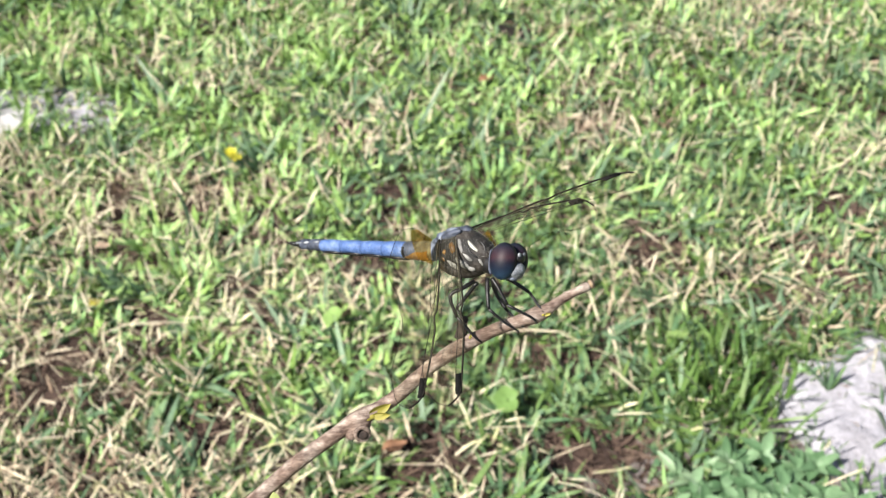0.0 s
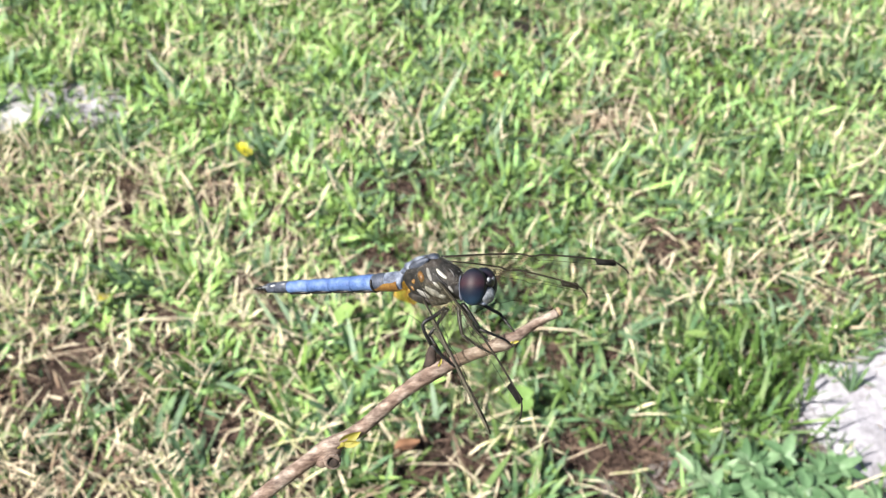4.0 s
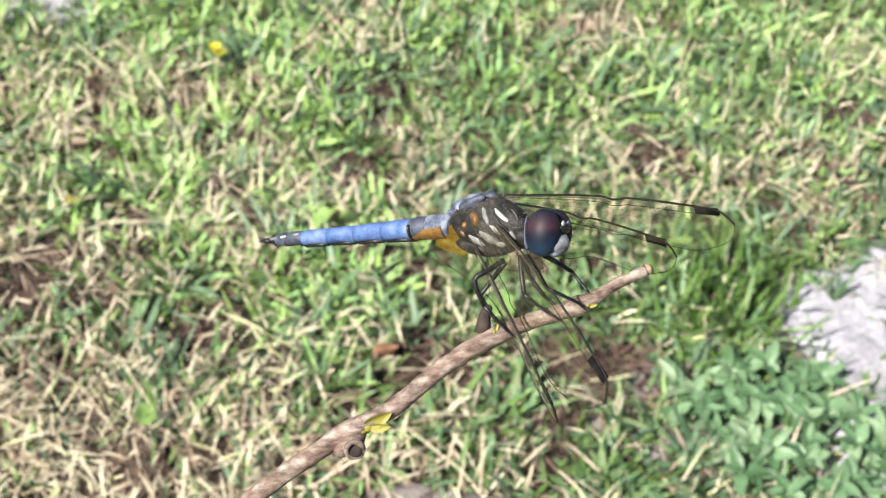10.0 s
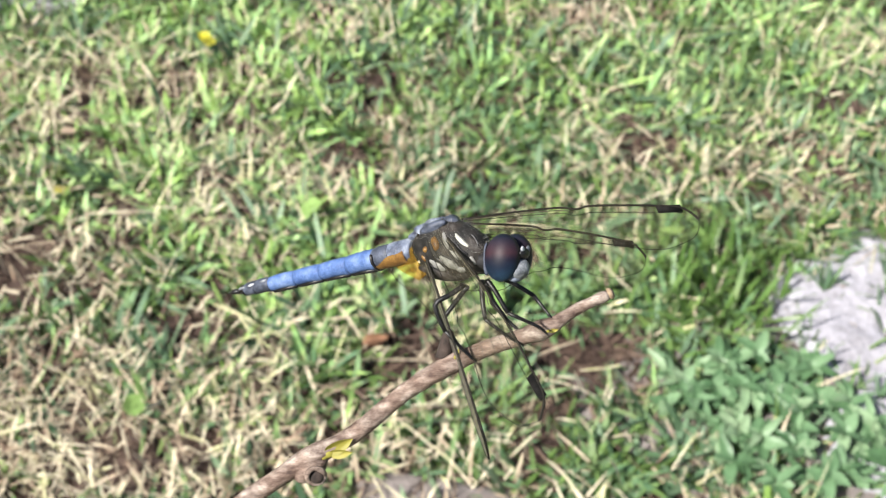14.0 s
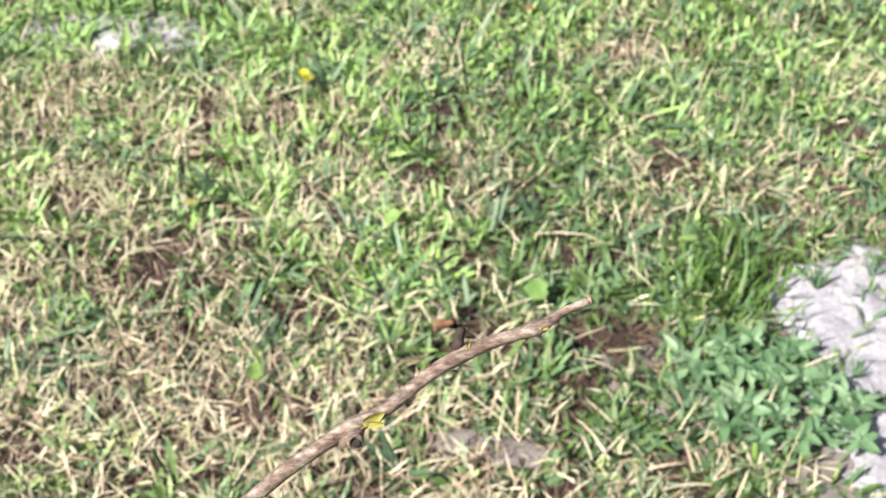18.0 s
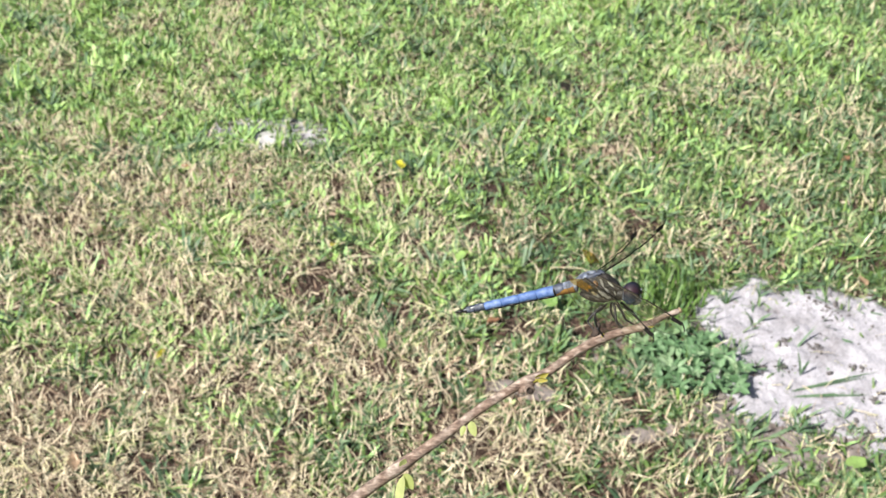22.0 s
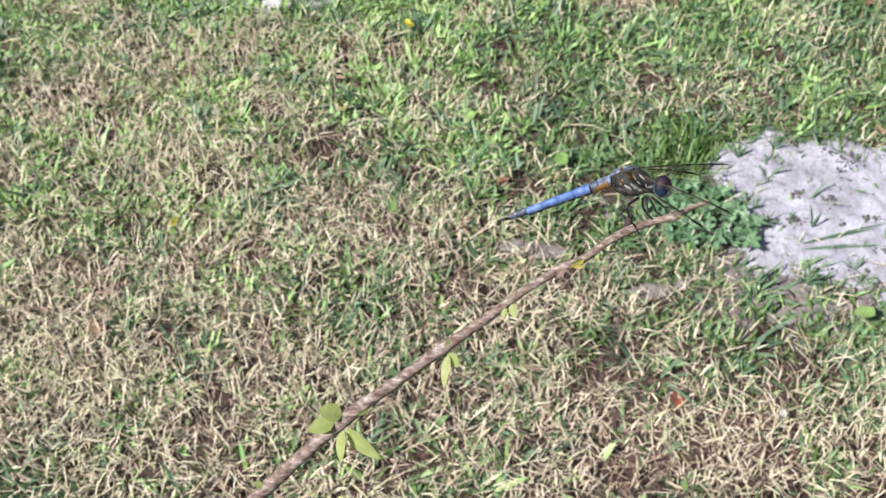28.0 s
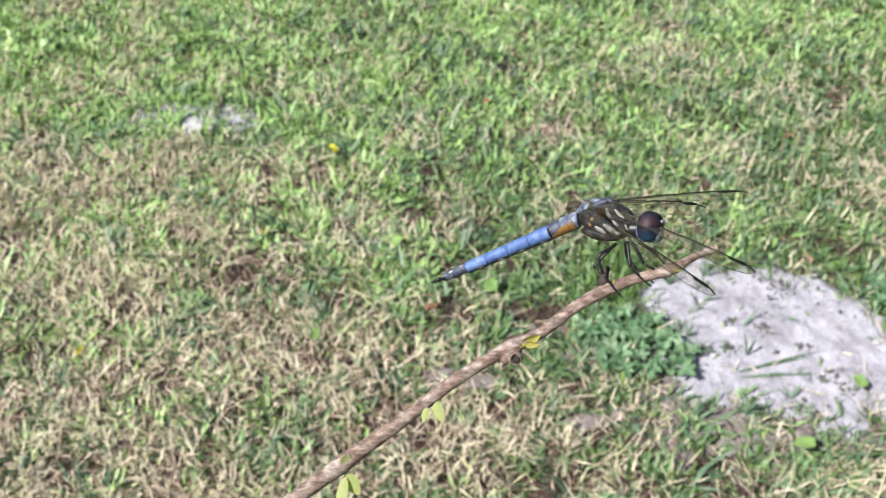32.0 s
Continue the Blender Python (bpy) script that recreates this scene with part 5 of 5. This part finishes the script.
FLY_ROWS = [
    (0, pose(0.0022, -0.5476, 0.5704, 54.84, -22.43, -31.22)),
    (0.5, pose(0.0034, -0.5448, 0.5634, 56.12, -23.82, -28.35)),
    (1, pose(0.0025, -0.5477, 0.5656, 55.47, -23.24, -26.58)),
    (1.5, pose(0.0021, -0.5466, 0.5639, 54.78, -22.89, -26.68)),
    (2, pose(-0.0033, -0.5457, 0.5633, 54.54, -23.48, -25.76)),
    (2.5, pose(-0.0042, -0.5414, 0.5570, 54.65, -23.34, -25.48)),
    (3, pose(-0.0066, -0.5412, 0.5599, 54.44, -23.09, -25.64)),
    (3.5, pose(-0.0043, -0.5393, 0.5563, 55.23, -23.40, -25.64)),
    (4, pose(-0.0085, -0.5407, 0.5505, 55.56, -23.56, -25.79)),
    (4.5, pose(-0.0092, -0.5430, 0.5479, 55.76, -23.45, -26.14)),
    (5, pose(-0.0070, -0.5461, 0.5489, 55.91, -23.26, -26.56)),
    (5.5, pose(-0.0033, -0.5504, 0.5532, 56.10, -23.15, -26.93)),
    (6, pose(-0.0001, -0.5500, 0.5564, 55.09, -23.01, -26.05)),
    (6.5, pose(-0.0000, -0.5513, 0.5587, 53.64, -22.76, -24.95)),
    (7, pose(-0.0106, -0.5522, 0.5538, 52.99, -23.10, -25.35)),
    (7.5, pose(-0.0020, -0.5610, 0.5521, 51.96, -23.16, -25.34)),
    (8, pose(-0.0028, -0.5609, 0.5511, 51.72, -23.76, -25.51)),
    (8.5, pose(-0.0021, -0.5592, 0.5493, 51.53, -24.19, -25.64)),
    (9, pose(-0.0008, -0.5594, 0.5492, 51.20, -24.46, -25.59)),
    (9.5, pose(-0.0007, -0.5613, 0.5473, 51.08, -24.69, -25.86)),
    (10, pose(-0.0012, -0.5612, 0.5464, 51.15, -25.16, -26.05)),
    (10.5, pose(0.0005, -0.5610, 0.5477, 50.31, -25.44, -25.68)),
    (11, pose(0.0007, -0.5640, 0.5422, 50.15, -25.61, -26.04)),
    (11.5, pose(0.0040, -0.5635, 0.5451, 49.81, -25.64, -25.93)),
    (12, pose(0.0019, -0.5640, 0.5433, 49.93, -25.80, -26.18)),
    (12.5, pose(0.0011, -0.5634, 0.5433, 50.12, -25.79, -26.26)),
    (13, pose(0.0040, -0.5623, 0.5424, 50.40, -25.47, -25.93)),
    (13.5, pose(-0.0012, -0.5634, 0.5418, 50.85, -25.45, -26.29)),
    (14, pose(-0.0021, -0.5632, 0.5416, 50.83, -25.69, -26.07)),
    (14.5, pose(-0.0035, -0.5633, 0.5420, 50.88, -26.07, -25.71)),
    (15, pose(-0.0047, -0.5635, 0.5432, 50.86, -26.30, -25.49)),
    (15.5, pose(-0.0046, -0.5639, 0.5451, 50.64, -26.06, -25.70)),
    (16, pose(0.0005, -0.5656, 0.5444, 48.71, -25.10, -25.47)),
    (16.5, pose(0.0086, -0.5631, 0.5485, 47.05, -25.78, -23.61)),
    (16.6, pose(0.0090, -0.5591, 0.5520, 43.57, -18.77, -31.42)),
    (16.7, pose(0.0959, -0.5207, 0.5631, 45.94, -23.03, -27.14)),
    (16.8, pose(0.2568, -0.4416, 0.5878, 47.49, -26.20, -24.19)),
    (17, pose(0.2498, -0.4460, 0.5844, 47.77, -26.45, -24.63)),
    (17.5, pose(0.2514, -0.4445, 0.5858, 46.85, -23.92, -21.89)),
    (18, pose(0.2533, -0.5462, 0.7024, 47.72, -18.72, -17.58)),
    (18.25, pose(0.2455, -0.6078, 0.7733, 47.56, -17.40, -16.02)),
    (18.5, pose(0.2367, -0.6720, 0.8465, 47.43, -16.11, -14.44)),
    (19, pose(0.2469, -0.6681, 0.8391, 47.86, -12.85, -11.55)),
    (19.5, pose(-0.1654, -0.7484, 0.8372, 47.39, -10.61, -8.81)),
    (19.6, pose(-0.1532, -0.8314, 0.8740, 47.68, -9.86, -8.71)),
    (19.7, pose(-0.0842, -1.0541, 1.0055, 48.77, -9.36, -9.63)),
    (19.8, pose(-0.0638, -1.1060, 1.0330, 49.04, -8.90, -10.13)),
    (19.9, pose(-0.0340, -1.1046, 1.0285, 49.06, -8.55, -10.40)),
    (20, pose(-0.0081, -1.1016, 1.0114, 49.07, -8.41, -10.47)),
    (20.5, pose(-0.0131, -1.0914, 0.9994, 49.76, -10.51, -9.20)),
    (21, pose(-0.0075, -1.1023, 1.0122, 49.19, -8.28, -10.94)),
    (21.5, pose(-0.0087, -1.1012, 1.0113, 49.17, -9.07, -10.39)),
    (22, pose(-0.0102, -1.1145, 1.0217, 48.69, -8.66, -11.40)),
    (22.5, pose(-0.0111, -1.1088, 1.0169, 48.41, -9.34, -11.58)),
    (23, pose(-0.0220, -1.1035, 1.0165, 47.70, -9.98, -12.51)),
    (23.5, pose(-0.0154, -1.1113, 1.0132, 47.15, -9.63, -12.88)),
    (24, pose(-0.0123, -1.1033, 1.0105, 46.53, -10.07, -12.45)),
    (24.5, pose(-0.0077, -1.1102, 1.0138, 46.20, -9.83, -12.95)),
    (25, pose(-0.0002, -1.1065, 1.0051, 46.08, -10.46, -12.25)),
    (25.5, pose(0.0053, -1.1107, 1.0101, 44.37, -9.23, -12.73)),
    (26, pose(0.0086, -1.0991, 1.0044, 43.53, -8.88, -12.84)),
    (26.5, pose(0.0077, -1.0918, 0.9977, 42.89, -9.27, -12.17)),
    (27, pose(0.0082, -1.0905, 0.9959, 42.30, -9.78, -11.35)),
    (27.5, pose(0.0158, -1.0955, 1.0052, 41.56, -9.84, -11.04)),
    (28, pose(0.0228, -1.1028, 0.9992, 40.79, -9.42, -11.17)),
    (28.5, pose(0.0099, -1.1036, 1.0152, 42.41, -13.59, -15.93)),
    (29, pose(0.0086, -1.1093, 1.0213, 45.02, -15.38, -18.74)),
    (29.5, pose(0.0108, -1.1075, 1.0190, 45.75, -17.67, -18.46)),
    (30, pose(0.0057, -1.1175, 1.0204, 47.55, -16.84, -20.07)),
    (30.5, pose(0.0058, -1.1114, 1.0157, 49.56, -17.26, -19.06)),
    (31, pose(0.0087, -1.1220, 1.0231, 49.32, -15.45, -20.69)),
    (31.5, pose(0.0073, -1.1133, 1.0165, 50.38, -18.28, -18.37)),
    (32, pose(0.0078, -1.1188, 1.0215, 50.40, -15.96, -20.56)),
]
PERCHED = {"far_fore": ((0.985, -0.08, -0.15), (-0.1, -0.97, 0.2)), "far_hind": ((0.9, -0.21, -0.36), (-0.15, -0.97, 0.1)),
           "near_fore": ((0.50, -0.72, 0.48), (-0.7, -0.55, 0.2)), "near_hind": ((0.42, -0.88, 0.2), (-0.17, -0.08, -0.97))}
FIRST = {"far_fore": ((0.80, 0.36, -0.45), (-0.2, -0.5, 0.8)), "far_hind": ((0.72, 0.24, -0.65), (-0.4, -0.6, 0.6)),
         "near_fore": ((0.10, -0.80, 0.60), (-0.9, -0.1, 0.4)), "near_hind": ((-0.02, -0.86, 0.5), (-0.9, 0.0, 0.4))}
RAISED = {"far_fore": ((0.62, 0.45, -0.62), (-0.6, 0.1, 0.7)), "far_hind": ((0.50, 0.40, -0.75), (-0.7, 0.1, 0.6)),
          "near_fore": ((0.62, -0.35, 0.70), (-0.5, -0.5, 0.5)), "near_hind": ((0.52, -0.45, 0.72), (-0.6, -0.5, 0.4))}
FORWARD = {"far_fore": ((0.90, 0.12, -0.40), (-0.3, -0.3, 0.9)), "far_hind": ((0.80, 0.05, -0.60), (-0.4, -0.3, 0.8)),
           "near_fore": ((0.84, -0.36, 0.40), (-0.4, -0.3, 0.85)), "near_hind": ((0.76, -0.50, 0.40), (-0.5, -0.2, 0.85))}
BACKWARD = {"far_fore": ((-0.30, 0.55, -0.75), (-0.7, -0.2, 0.3)), "far_hind": ((-0.55, 0.35, -0.75), (-0.7, -0.2, 0.3)),
            "near_fore": ((-0.25, 0.55, 0.75), (-0.7, -0.2, -0.3)), "near_hind": ((-0.5, 0.4, 0.75), (-0.7, -0.2, -0.3))}
LIFTED = {"far_fore": ((0.985, 0.04, -0.15), (-0.1, -0.97, 0.2)), "far_hind": ((0.92, -0.11, -0.36), (-0.15, -0.97, 0.1)),
          "near_fore": ((0.42, -0.66, 0.62), (-0.7, -0.55, 0.2)), "near_hind": ((0.30, -0.93, 0.2), (-0.17, -0.06, -0.97))}
WING_TIMES = [(0.0, FIRST, -30), (0.5, FIRST, -30), (1.0, PERCHED, -30), (12.6, PERCHED, -30), (12.9, LIFTED, -30), (16.5, LIFTED, -30), (16.6, FIRST, -30), (16.8, PERCHED, -30), (19.4, RAISED, -16), (19.7, RAISED, -16), (20.0, BACKWARD, -16),
              (20.4, RAISED, -16), (22.0, RAISED, -16), (25.0, RAISED, -17), (28.0, FORWARD, -18), (29.0, FORWARD, -24), (32.0, FORWARD, -25)]
# how far the abdomen hangs, in degrees, time by time
HANG = [(0.0, -1), (0.5, 1), (1.0, 4), (3.0, 1.5), (5.5, 1.2), (7.0, 2.8), (12.6, 3.0), (12.9, 13), (13.5, 12), (15.5, 7), (16.5, 7), (16.7, 0), (19.6, 2), (20.0, 20), (20.4, 0), (21.0, 11), (21.6, 14), (23.0, 22), (24.0, 20), (25.0, 18), (28.0, 22), (32.0, 24)]


def motions():
    walk(twig, TWIG_ROWS)
    walk(fly, FLY_ROWS)
    walk(abdomen, [(t, pose(-0.0048, 0.0003, 0, 0, 0, a)) for t, a in HANG])
    for name, wing in wings.items():
        walk(wing, [(t, wing_pose(name, *state[name], yaw)) for t, state, yaw in WING_TIMES])


motions()
